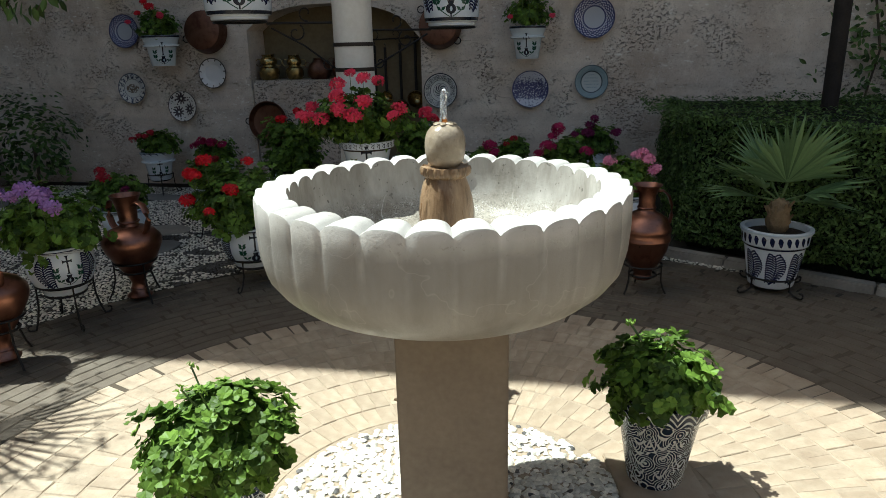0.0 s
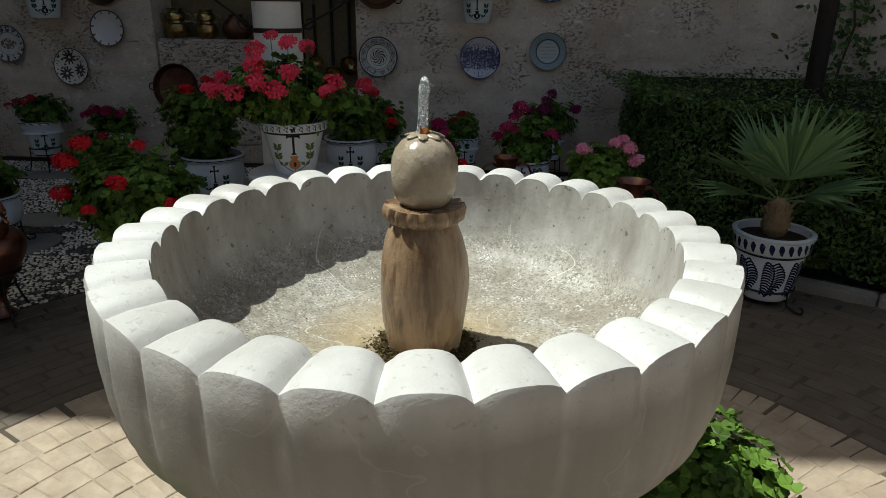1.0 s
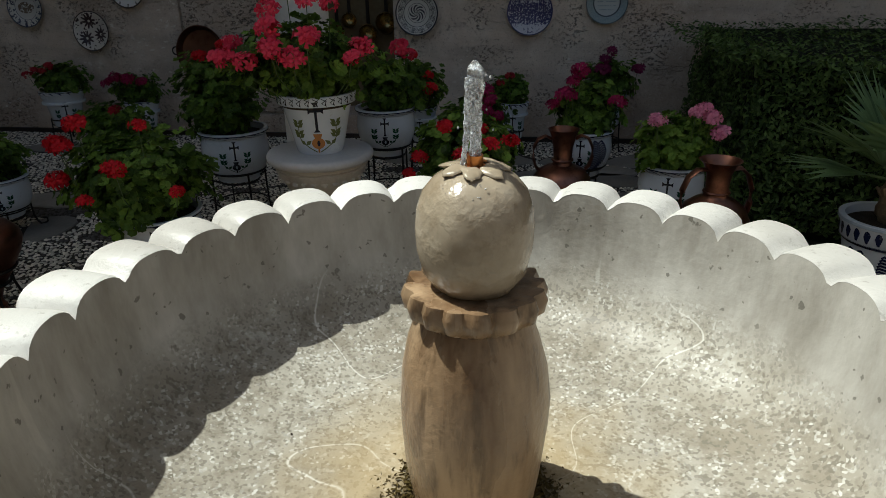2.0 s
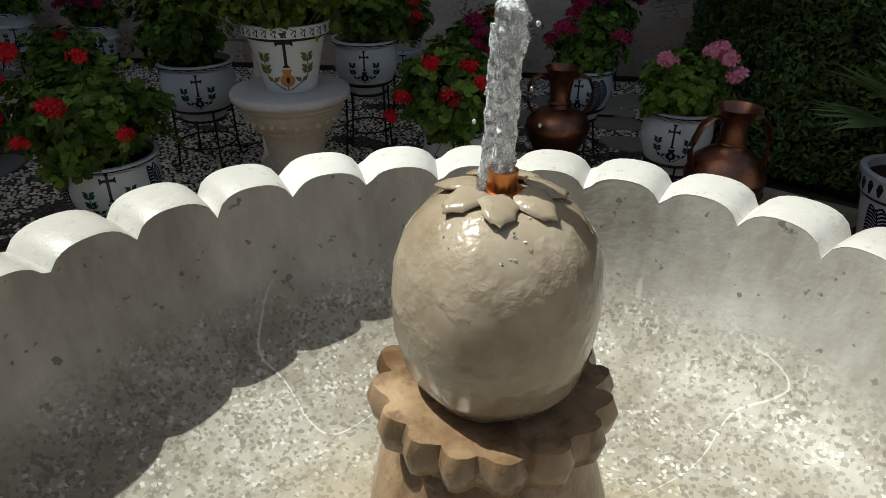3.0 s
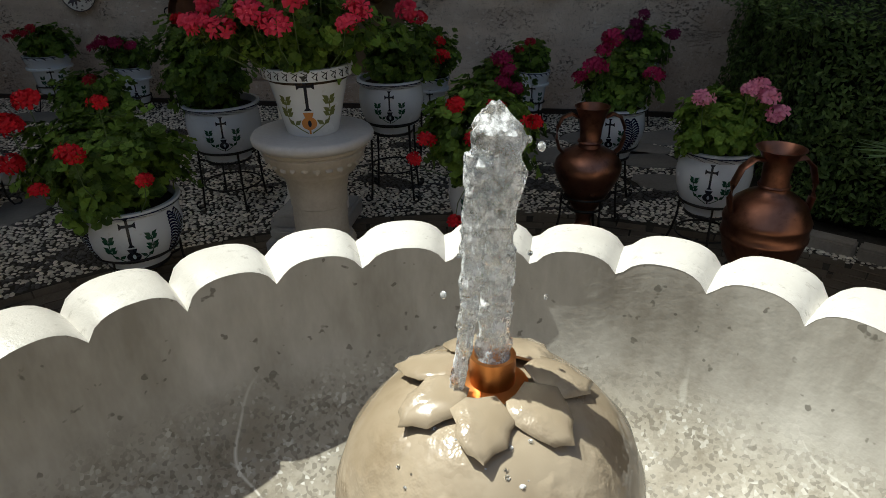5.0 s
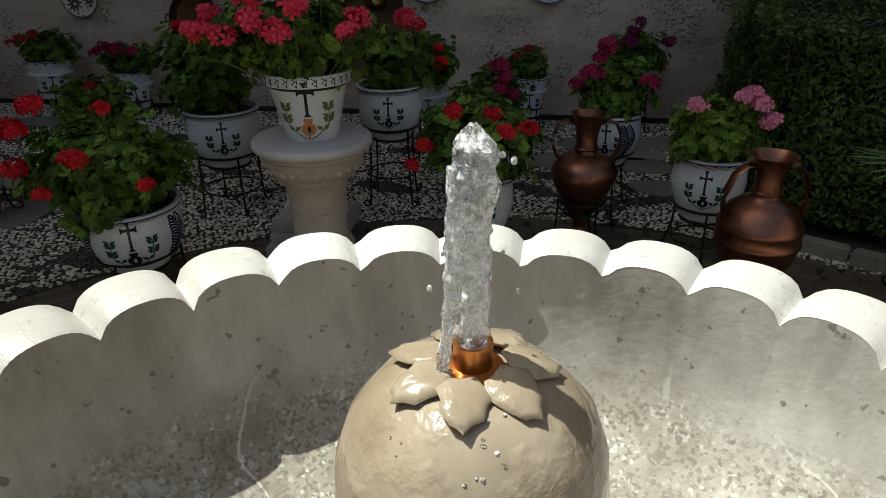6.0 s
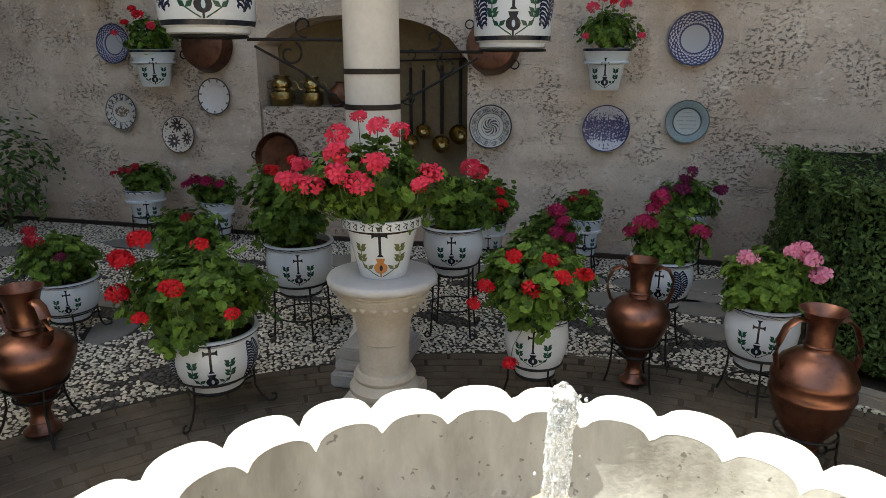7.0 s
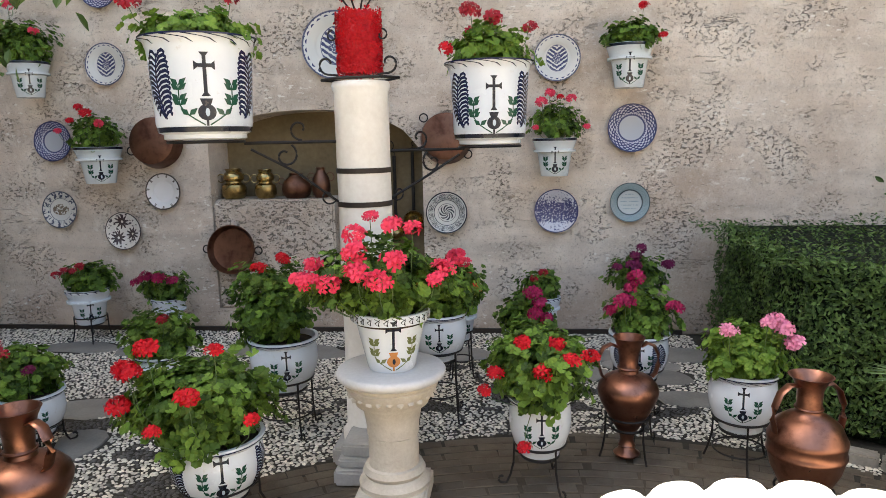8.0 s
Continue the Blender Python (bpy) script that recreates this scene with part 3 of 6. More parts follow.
def leaf_round():
    """A lobed, cupped round leaf, unit radius."""
    n = 15
    v = [(0.0, 0.12, -0.20)]
    for k in range(n):
        a = -math.pi / 2 + 0.28 + (2 * math.pi - 0.56) * k / (n - 1)
        r = 1.0 if k % 2 else 0.89
        v.append((r * math.cos(a), r * math.sin(a) + 0.12, 0.12 * math.cos(3 * a) + (0.07 if k % 2 else -0.05)))
    return v, [(0, k, k + 1) for k in range(1, n)]


def leaf_oval():
    v = [(0, -1, 0), (0.42, -0.3, 0.12), (0.38, 0.4, 0.10), (0, 1, -0.08), (-0.38, 0.4, 0.10), (-0.42, -0.3, 0.12), (0, 0, -0.03)]
    return v, [(6, k, (k + 1) % 6) for k in range(6)]


ROUND, OVAL = leaf_round(), leaf_oval()


def floret():
    """A five-petalled floret, unit radius."""
    v, f = [(0, 0, -0.12)], []
    for k in range(5):
        a = 2 * math.pi * k / 5
        i = len(v)
        for da, r, z in ((-0.42, 0.62, 0.12), (-0.3, 1.0, 0.1), (0.3, 1.0, 0.2), (0.42, 0.62, 0.18)):
            v.append((r * math.cos(a + da), r * math.sin(a + da), z))
        f += [(0, i, i + 3), (i, i + 1, i + 2, i + 3)]
    return v, f


FLORET = floret()


def flower_head(place, size, colour, parent, rng, count=24):
    frames = []
    for k in range(count):
        d = Vector((rng.gauss(0, 1), rng.gauss(0, 1), rng.gauss(0.25, 0.8))).normalized()
        p = Vector(place) + Vector((d.x * size, d.y * size, d.z * size * 0.66)) * rng.uniform(0.66, 1.18)
        frames.append(facing(p, d + Vector((0, -0.25, 0.3)), rng.uniform(0, 6), size * rng.uniform(0.42, 0.74)))
    return part("flower_head", scatter("flower_head", *FLORET, frames), PETALS[colour], parent)


def mound(centre, half, count, size, rng, low=-0.55, uneven=0.28):
    """Leaf frames over a lumpy mound, outer ones facing out."""
    frames = []
    seed = Vector((rng.uniform(0, 50), rng.uniform(0, 50), rng.uniform(0, 50)))
    while len(frames) < count:
        d = Vector((rng.gauss(0, 1), rng.gauss(0, 1), rng.gauss(0, 1))).normalized()
        if d.z < low:
            continue
        lump = 1.0 + uneven * 2.0 * noise.noise(d * 1.9 + seed) + uneven * noise.noise(d * 4.5 + seed)
        f = (0.45 + 0.55 * rng.random() ** 0.45) * lump
        p = Vector(centre) + Vector((d.x * half[0], d.y * half[1], d.z * half[2])) * f
        nrm = d * 0.8 + Vector((rng.uniform(-0.5, 0.5), rng.uniform(-0.5, 0.5), 0.55 + rng.uniform(-0.3, 0.4)))
        frames.append(facing(p, nrm, rng.uniform(0, 6.3), size * rng.uniform(0.65, 1.15)))
    return frames


def foliage(parent, centre, half, count, size, rng, material=None, low=-0.9, root=None, uneven=0.28):
    material = material or LEAF
    half = [0.84 * h for h in half]
    centre = (centre[0], centre[1], centre[2] - 0.02)
    part("foliage", scatter("foliage", *ROUND, mound(centre, half, int(count * 2.7), size * 0.56, rng, low, uneven * 1.25)), material, parent)
    if root is not None:
        bm = bmesh.new()
        for k in range(14):
            a = rng.uniform(0, 6.3)
            end = Vector(centre) + Vector((math.cos(a) * half[0] * 0.75, math.sin(a) * half[1] * 0.75, rng.uniform(-0.2, 0.7) * half[2]))
            mid = (Vector(root) + end) / 2 + Vector((math.cos(a), math.sin(a), 0)) * 0.02
            tube([Vector(root) + Vector((math.cos(a) * 0.03, math.sin(a) * 0.03, -0.01)), mid, end], 0.005, 5, bm, taper=0.5)
        part("stem", bm, STEM, parent)["kind"] = "stuff"


# ---- painted pots ----
# Profiles as (share of rim radius, share of height), from the foot up, outside only.
SHAPES = {
    "cone": [(0.58, 0), (0.60, 0.02), (0.76, 0.5), (0.87, 0.80), (0.88, 0.83), (0.985, 0.84), (1.0, 0.87), (1.0, 0.98), (0.98, 1.0)],
    "band": [(0.60, 0), (0.62, 0.02), (0.76, 0.55), (0.79, 0.62), (0.96, 0.64), (0.96, 0.69), (0.86, 0.70), (0.97, 0.90), (1.0, 0.92), (1.0, 0.99), (0.98, 1.0)],
    "round": [(0.55, 0), (0.60, 0.015), (0.62, 0.08), (0.80, 0.22), (0.92, 0.42), (0.96, 0.60), (0.93, 0.80), (0.90, 0.88), (0.97, 0.94), (1.0, 0.97), (0.99, 1.0)],
    "tall": [(0.66, 0), (0.70, 0.012), (0.70, 0.055), (0.78, 0.075), (0.80, 0.13), (0.815, 0.16), (0.83, 0.45), (0.86, 0.75), (0.885, 0.88), (0.93, 0.95), (0.99, 0.985), (1.0, 0.99), (1.0, 0.998), (0.985, 1.0)],
    "urn": [(0.62, 0), (0.66, 0.02), (0.70, 0.14), (0.78, 0.40), (0.86, 0.66), (0.88, 0.70), (0.94, 0.74), (1.0, 0.95), (1.03, 0.96), (1.03, 1.0), (0.99, 1.0)],
}


def pot_body(shape, radius, height, root, material=None, soil=0.9):
    outer = [(r * radius, z * height) for r, z in SHAPES[shape]]
    wall_ = 0.018 if radius > 0.15 else 0.012
    zs, rs = [z for r, z in outer], [r for r, z in outer]

    def within(z):
        return min(float(np.interp(z, zs, rs)), outer[-1][0]) - wall_

    inner = [(outer[-1][0] - wall_, height), (within(height * 0.95), height * 0.95), (within(height * soil - 0.02), height * soil - 0.02)]
    part("pot", revolve([(0, 0.0)] + outer + inner, 40), material or GLAZE, root)
    r = within(height * soil) + wall_ * 0.3
    part("soil", revolve([(0, height * soil + 0.012), (r * 0.6, height * soil + 0.006), (r, height * soil - 0.004), (r * 0.97, height * soil - 0.03)], 24), SOIL, root)
    return outer


def on_pot(outer, shapes, angle, lift=0.0014):
    """Flat painted shapes (lists of (u, v) metres) laid on a pot's outside at an angle."""
    zs, rs = [z for r, z in outer], [r for r, z in outer]
    bm = bmesh.new()
    def put(u, v):
        r = float(np.interp(v, zs, rs)) + lift
        a = angle + u / r
        return bm.verts.new((r * math.cos(a), r * math.sin(a), v))

    for shape in shapes:
        if len(shape) == 4:
            wide = max(p[0] for p in shape) - min(p[0] for p in shape)
            tall = max(p[1] for p in shape) - min(p[1] for p in shape)
            nu, nv = min(10, 1 + int(wide / 0.009)), min(10, 1 + int(tall / 0.02))
            (x0, y0), (x1, y1), (x2, y2), (x3, y3) = shape
            grid = [[put((x0 + (x1 - x0) * f) * (1 - g) + (x3 + (x2 - x3) * f) * g, (y0 + (y1 - y0) * f) * (1 - g) + (y3 + (y2 - y3) * f) * g) for f in [k / nu for k in range(nu + 1)]] for g in [k / nv for k in range(nv + 1)]]
            for a, b in zip(grid, grid[1:]):
                for k in range(nu):
                    bm.faces.new((a[k], a[k + 1], b[k + 1], b[k]))
        else:
            cu, cv = sum(p[0] for p in shape) / len(shape), sum(p[1] for p in shape) / len(shape)
            rings = [[put(cu + (u - cu) * f, cv + (v - cv) * f) for u, v in shape] for f in (0.33, 0.67, 1.0)]
            c, n = put(cu, cv), len(shape)
            for k in range(n):
                bm.faces.new((c, rings[0][k], rings[0][(k + 1) % n]))
                for a, b in zip(rings, rings[1:]):
                    bm.faces.new((a[k], b[k], b[(k + 1) % n], a[(k + 1) % n]))
    return bm


def stroke(points, width, ends=0.35):
    """Quads of a brush stroke, widest in its middle."""
    out, n = [], len(points)
    sides = []
    for i, (x, y) in enumerate(points):
        x0, y0 = points[max(i - 1, 0)]
        x1, y1 = points[min(i + 1, n - 1)]
        dx, dy = x1 - x0, y1 - y0
        ln = math.hypot(dx, dy) or 1
        w = width * 0.5 * (ends + (1 - ends) * math.sin(math.pi * min(max(i / (n - 1), 0), 1)))
        sides.append(((x - dy / ln * w, y + dx / ln * w), (x + dy / ln * w, y - dx / ln * w)))
    for (a, b), (c, d) in zip(sides, sides[1:]):
        out.append([b, d, c, a])
    return out


def cross_shapes(u, v, h):
    """A cross with splayed ends, foot at v."""
    w, arm = h * 0.042, h * 0.24
    top, bar = v + h, v + h * 0.70
    q = []
    for x0, y0, x1, y1 in ((0, v, 0, top), (-arm, bar, arm, bar)):
        if x0 == x1:
            q += [[(u - w, y0), (u + w, y0), (u + w, y1), (u - w, y1)]]
            for y, s in ((y1, 1), (y0, -1)):
                q.append([(u - w * 2.6, y), (u + w * 2.6, y), (u + w, y - s * w * 2), (u - w, y - s * w * 2)][::s])
        else:
            q += [[(u + x0, y0 - w), (u + x1, y0 - w), (u + x1, y0 + w), (u + x0, y0 + w)]]
            for x, s in ((x1, 1), (x0, -1)):
                q.append([(u + x - s * w * 2, y0 - w), (u + x, y0 - w * 2.6), (u + x, y0 + w * 2.6), (u + x - s * w * 2, y0 + w)])
    return q


def disc_shape(u, v, r, n=14, squash=1.0):
    return [(u + r * math.cos(2 * math.pi * k / n), v + r * squash * math.sin(2 * math.pi * k / n)) for k in range(n)]


def sprig_shapes(u, v, h, side, leaves=4):
    """A curved sprig with paired leaves: (stem strokes, leaf discs)."""
    spine = [(u + side * h * (0.06 + 0.62 * math.sin(min(1.0, f * 1.7) * 1.57)), v + h * f) for f in [i / 8 for i in range(9)]]
    out = []
    for i in range(leaves):
        x, y = spine[min(8, round((0.12 + 0.88 * (i + 1) / leaves) * 8))]
        for s in (-1, 1):
            r = h * 0.19
            out.append([(x, y), (x + s * r * 0.75, y + r * 0.10), (x + s * r * 1.15, y + r * 0.95), (x + s * r * 0.25, y + r * 0.72)])
    return stroke(spine, h * 0.035, 1.0), out


def plume_shapes(u, v, h, side):
    """A leaning feather made of many upswept, hooked strokes."""
    spine = [(u + side * h * (0.16 * math.sin(2.6 * f) - 0.05), v + h * f) for f in [i / 13 for i in range(14)]]
    out = stroke(spine, h * 0.04, 0.8)
    for i in range(1, 14):
        x, y = spine[i]
        for s in (-1, 1):
            ln = h * (0.10 + 0.17 * math.sin(math.pi * (1 - i / 14) ** 0.8))
            out += stroke([(x, y - h * 0.06), (x + s * ln * 0.45, y + h * 0.025), (x + s * ln * 0.85, y + h * 0.045), (x + s * ln * 1.08, y + h * 0.01), (x + s * ln, y - h * 0.025)], h * 0.058, 0.5)
    return out


def painted(root, outer, height, scale, angle, fruit=None, plumes=False, sprigs=None, low=0.1, tall=0.5, rim=None, stripe=None):
    """The convent's device: cross over a pomegranate between two sprigs."""
    fruit, sprigs = fruit or BLACK, sprigs or GREEN
    v0 = height * low
    fr = scale * 0.105
    h = scale * 0.50
    part("painted_cross", on_pot(outer, cross_shapes(0, v0 + fr * 3.25, h), angle), BLACK, root)
    pom = [disc_shape(0, v0 + fr * 1.5, fr, 14, 0.92), [(-fr * 0.45, v0 + fr * 2.3), (fr * 0.45, v0 + fr * 2.3), (fr * 0.7, v0 + fr * 3.0), (-fr * 0.7, v0 + fr * 3.0)],
           [(-fr * 0.13, v0), (fr * 0.13, v0), (fr * 0.13, v0 + fr * 0.7), (-fr * 0.13, v0 + fr * 0.7)]]
    body = part("painted_pomegranate", on_pot(outer, pom, angle, 0.0018), fruit, root)
    part("painted_seeds", on_pot(outer, [disc_shape(fr * 0.05, v0 + fr * 1.5, fr * 0.24, 10, 2.0)], angle, 0.0026), BLACK if fruit is OCHRE else GLAZE_BLUE, body)
    for side in (-1, 1):
        stem, leaves = sprig_shapes(0, v0 + fr * 0.1, scale * 0.46, side, 5)
        sprig = part("painted_sprig", on_pot(outer, leaves, angle), sprigs, root)
        sprig["kind"] = "stuff"
        part("painted_stem", on_pot(outer, stem, angle, 0.002), sprigs, sprig)
    if plumes:
        r = outer[len(outer) // 2][0]
        for side in (-1, 1):
            part("painted_plume", on_pot(outer, plume_shapes(0, height * 0.2, height * 0.62, side), angle + side * plumes), BLUE, root)["kind"] = "stuff"
    zr = outer[-2][1]
    rr = outer[-2][0]
    if rim == "wave":
        n = 17
        marks = []
        for k in range(n):
            u = 2 * math.pi * rr * k / n
            marks += stroke([(u, zr - height * 0.01), (u + rr * 0.09, zr - height * 0.025), (u + rr * 0.15, zr - height * 0.055), (u + rr * 0.13, zr - height * 0.09)], height * 0.030, 0.5)
        lip = part("painted_lip", revolve([(rr + 0.0018, zr - height * 0.016), (rr + 0.0022, zr + height * 0.001)], 40), BLUE, root)
        part("painted_rim", on_pot(outer, marks, 0), BLUE, lip)["kind"] = "stuff"
    elif rim == "loops":
        n = 30
        marks = []
        for k in range(n):
            u = 2 * math.pi * rr * k / n
            marks += stroke([(u - rr * 0.07, zr), (u + rr * 0.06, zr - height * 0.04), (u + rr * 0.02, zr - height * 0.115), (u - rr * 0.05, zr - height * 0.07), (u + rr * 0.08, zr - height * 0.01)], height * 0.022)
        part("painted_rim", on_pot(outer, marks, 0), BLACK, root)["kind"] = "stuff"
    elif rim == "band":
        part("painted_rim", revolve([(rr + 0.0015, zr - height * 0.06), (rr + 0.002, zr - height * 0.03), (rr + 0.0015, zr + 0.001)], 40), BLACK, root)
    if stripe:
        zs, rs = [z for r, z in outer], [r for r, z in outer]
        lo, hi = (s * height for s in stripe)
        part("painted_band", revolve([(float(np.interp(lo, zs, rs)) + 0.0015, lo), (float(np.interp(hi, zs, rs)) + 0.0015, hi)], 40), BLACK, root)


def potted(spot, shape, radius, height, label, rng_seed, leaves=None, blooms=(), bloom=0.05, turn=None, device=0.6, group="potted geraniums", material=None, soil=0.9, light=False, **paint):
    """A painted pot with a geranium. leaves: (dx, dy, dz above the foot, half x, half y, half z, count, leaf size); blooms: (dx, dy, dz, colour)."""
    rng = random.Random(rng_seed)
    root = thing("potted_geranium", spot, label, "potted plant", group)
    outer = pot_body(shape, radius, height, root, material, soil)
    angle = turn if turn is not None else math.atan2(1.45 - spot[1], -0.35 - spot[0])
    painted(root, outer, height, height * device, angle, **paint)
    if leaves:
        dx, dy, dz, hx, hy, hz, count, size = leaves
        foliage(root, (dx, dy, dz), (hx, hy, hz), count, size, rng, LEAF_LIGHT if light else LEAF, root=(0, 0, height * soil))
    for bx, by, bz, colour in blooms:
        by -= 0.06
        flower_head((bx, by, bz), bloom * rng.uniform(0.62, 1.05), colour, root, rng)
        base = Vector((bx * 0.5, by * 0.5, height * 0.95))
        part("flower_stalk", tube([base, Vector((bx * 0.9, by * 0.9, (bz + height) / 2)), (bx, by, bz)], 0.002, 5), STEM, root)
    return root


def plant_stand(spot, top, radius, label="black wrought-iron plant stand under a painted pot", legs=4, spread=1.25, scroll=True, turn=20.0, waist=True):
    """A ring on splayed legs with curled feet; top: height of the pot's foot."""
    root = thing("plant_stand", (spot[0], spot[1], 0), label, "plant stand", "iron plant stands", turn)
    part("top_ring", ring(radius, top + 0.06, 0.006), IRON, root)
    part("seat_ring", ring(radius * 0.72, top - 0.008, 0.007), IRON, root)
    for k in range(legs):
        a = 360 / legs * k
        pts = [(radius, 0, top + 0.06), (radius * 1.02, 0, top * 0.7), (radius * (1 + spread) / 2, 0, top * 0.3), (radius * spread, 0, 0.006)]
        if scroll:
            pts += arc((radius * spread + 0.022, 0, 0.028), 0.022, -100, 120, 6, "xz", 0.012)
        leg = part("leg", tube(pts, 0.0062, 6), IRON, root)
        leg.matrix_basis = pose(0, 0, 0, 0, 0, a)
        strut = part("strut", tube([(radius * 0.72, 0, top - 0.008), (radius, 0, top + 0.012)], 0.005, 5), IRON, root)
        strut.matrix_basis = pose(0, 0, 0, 0, 0, a)
    if waist and top > 0.2:
        part("waist_ring", ring(radius * 0.95, top * 0.45, 0.005), IRON, root)
    return root


def copper_jar(spot, height, width, label, turn=0.0, squat=False, material=None):
    root = thing("copper_jar", spot, label, "jar", "copper jars", turn)
    if squat:
        prof = [(0, 0), (0.36, 0), (0.40, 0.02), (0.34, 0.05), (0.40, 0.10), (0.66, 0.20), (0.88, 0.32), (0.97, 0.42), (1.0, 0.43), (1.0, 0.45), (0.97, 0.46), (0.985, 0.52), (1.0, 0.53), (1.0, 0.55),
                (0.96, 0.57), (0.82, 0.65), (0.58, 0.70), (0.36, 0.73), (0.33, 0.75), (0.34, 0.77), (0.31, 0.80), (0.33, 0.90), (0.44, 0.97), (0.54, 0.995), (0.56, 1.0), (0.53, 1.0), (0.42, 0.965), (0.30, 0.89), (0.28, 0.78)]
    else:
        prof = [(0, 0), (0.42, 0), (0.44, 0.015), (0.30, 0.045), (0.25, 0.075), (0.29, 0.085), (0.25, 0.10), (0.22, 0.14), (0.30, 0.20), (0.62, 0.33), (0.90, 0.46), (0.98, 0.52), (1.0, 0.56), (0.96, 0.60),
                (0.78, 0.655), (0.52, 0.69), (0.34, 0.705), (0.31, 0.73), (0.34, 0.745), (0.30, 0.76), (0.33, 0.85), (0.42, 0.95), (0.50, 0.99), (0.52, 1.0), (0.48, 1.0), (0.39, 0.94), (0.29, 0.84), (0.27, 0.76)]
    w = width / 2
    part("vessel", revolve([(r * w, z * height) for r, z in prof], 48), material or COPPER, root)
    for side in (-1, 1):
        top, low = (0.40, 0.93), (0.80, 0.66)
        pts = [(0.40, 0.92), (0.60, 0.945), (0.84, 0.92), (0.98, 0.85), (1.0, 0.77), (0.90, 0.69), (0.78, 0.66)]
        if squat:
            pts = [(0.36, 0.93), (0.60, 0.935), (0.84, 0.88), (0.98, 0.78), (1.0, 0.68), (0.94, 0.60), (0.88, 0.60)]
        part("handle", tube([(side * x * w, 0, z * height) for x, z in pts], 0.008, 8, flat=3.0), material or COPPER, root)
    part("neck_band", ring(0.335 * w, height * (0.745 if not squat else 0.765), 0.006), material or COPPER, root)
    return root


# ---- the setting ----
C = Vector((-0.152, 1.943, 0.0))     # the fountain's axis
WALL_Y = 7.22


def build_wall():
    """The back wall with its arched niche cut through the front leaf."""
    bm = bmesh.new()
    outer = [(-9, 0), (6, 0), (6, 8.9), (-9, 8.9)]
    left, right, spring, apex, mid = -3.24, -1.32, 1.60, 1.975, -2.33
    hole = [(left, 0.2)] + [(right, 0.2)]
    for i in range(13):
        f = i / 12
        x = right + (left - right) * f
        s = (x - mid) / ((right - left) / 2)
        hole.append((x, spring + (apex - spring) * math.sqrt(max(0, 1 - min(1, s * s) ** 1.15))))
    loops = []
    for pts in (outer, hole):
        vs = [bm.verts.new((x, WALL_Y, z)) for x, z in pts]
        loops += [bm.edges.new((vs[i], vs[(i + 1) % len(vs)])) for i in range(len(vs))]
    bmesh.ops.triangle_fill(bm, use_beauty=True, edges=loops)
    grown = bmesh.ops.extrude_face_region(bm, geom=list(bm.faces))
    bmesh.ops.translate(bm, verts=[v for v in grown["geom"] if isinstance(v, bmesh.types.BMVert)], vec=(0, 0.42, 0))
    wall = part("wall_north", bm, WALL, smooth=False)
    tagged(wall, "weathered beige rendered wall with an arched niche", "wall", kind="structure")
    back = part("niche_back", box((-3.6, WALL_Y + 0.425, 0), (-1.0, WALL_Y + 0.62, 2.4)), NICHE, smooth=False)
    tagged(back, "dark brown rendered back of the arched niche", "wall", kind="structure")
    ledge = part("niche_ledge", box((-3.237, WALL_Y + 0.012, 0.203), (-2.12, WALL_Y + 0.42, 1.20), bevel=0.02), LEDGE)
    tagged(ledge, "rough rubble ledge filling the niche below the brass pots", "ledge", kind="structure")


build_wall()
# Unseen slab added to cast the shade over the back of the court.
roof = part("roof_eave", box((-13, 3.81, 8.62), (5.5, 7.9, 8.86)), KERB, smooth=False)
tagged(roof, "plain slab added out of view to shade the back of the court", "roof", kind="structure")
# Unseen walls added to close the court; the west one also blocks sky light.
for name, lo, hi in (("wall_south", (-6.6, -6.3, 0), (6, -6.0, 4.4)), ("wall_west", (-6.9, -6.3, 0), (-6.6, 7.21, 6.2)), ("wall_east", (6, -6.3, 0), (6.3, 7.64, 4.6))):
    tagged(part(name, box(lo, hi), PLAIN_WALL, smooth=False), "plain rendered wall added out of view to close the court", "wall", kind="structure")

ground = part("ground", box((-40, -40, -0.3), (40, 40, -0.022)), JOINT, smooth=False)
tagged(ground, "brown earth showing in the joints of the paving", "ground", kind="structure")

# ---- the fountain ----
LOBES = 32
AX, AY, DROP = 0.006, 0.006, -0.022      # the finial stands a little off the basin's axis


def lobe(a):
    """Where an angle lies in its lobe: 0 at a cusp, 1 at the crown."""
    front = radians(-88.8)
    t = (a - front) % (2 * math.pi)
    t = t + radians(1.25) * (1 - math.cos(t))
    s = (t * LOBES / (2 * math.pi)) % 1.0
    return max(0.0, 1 - abs(2 * s - 1) ** 2.5) ** 0.5


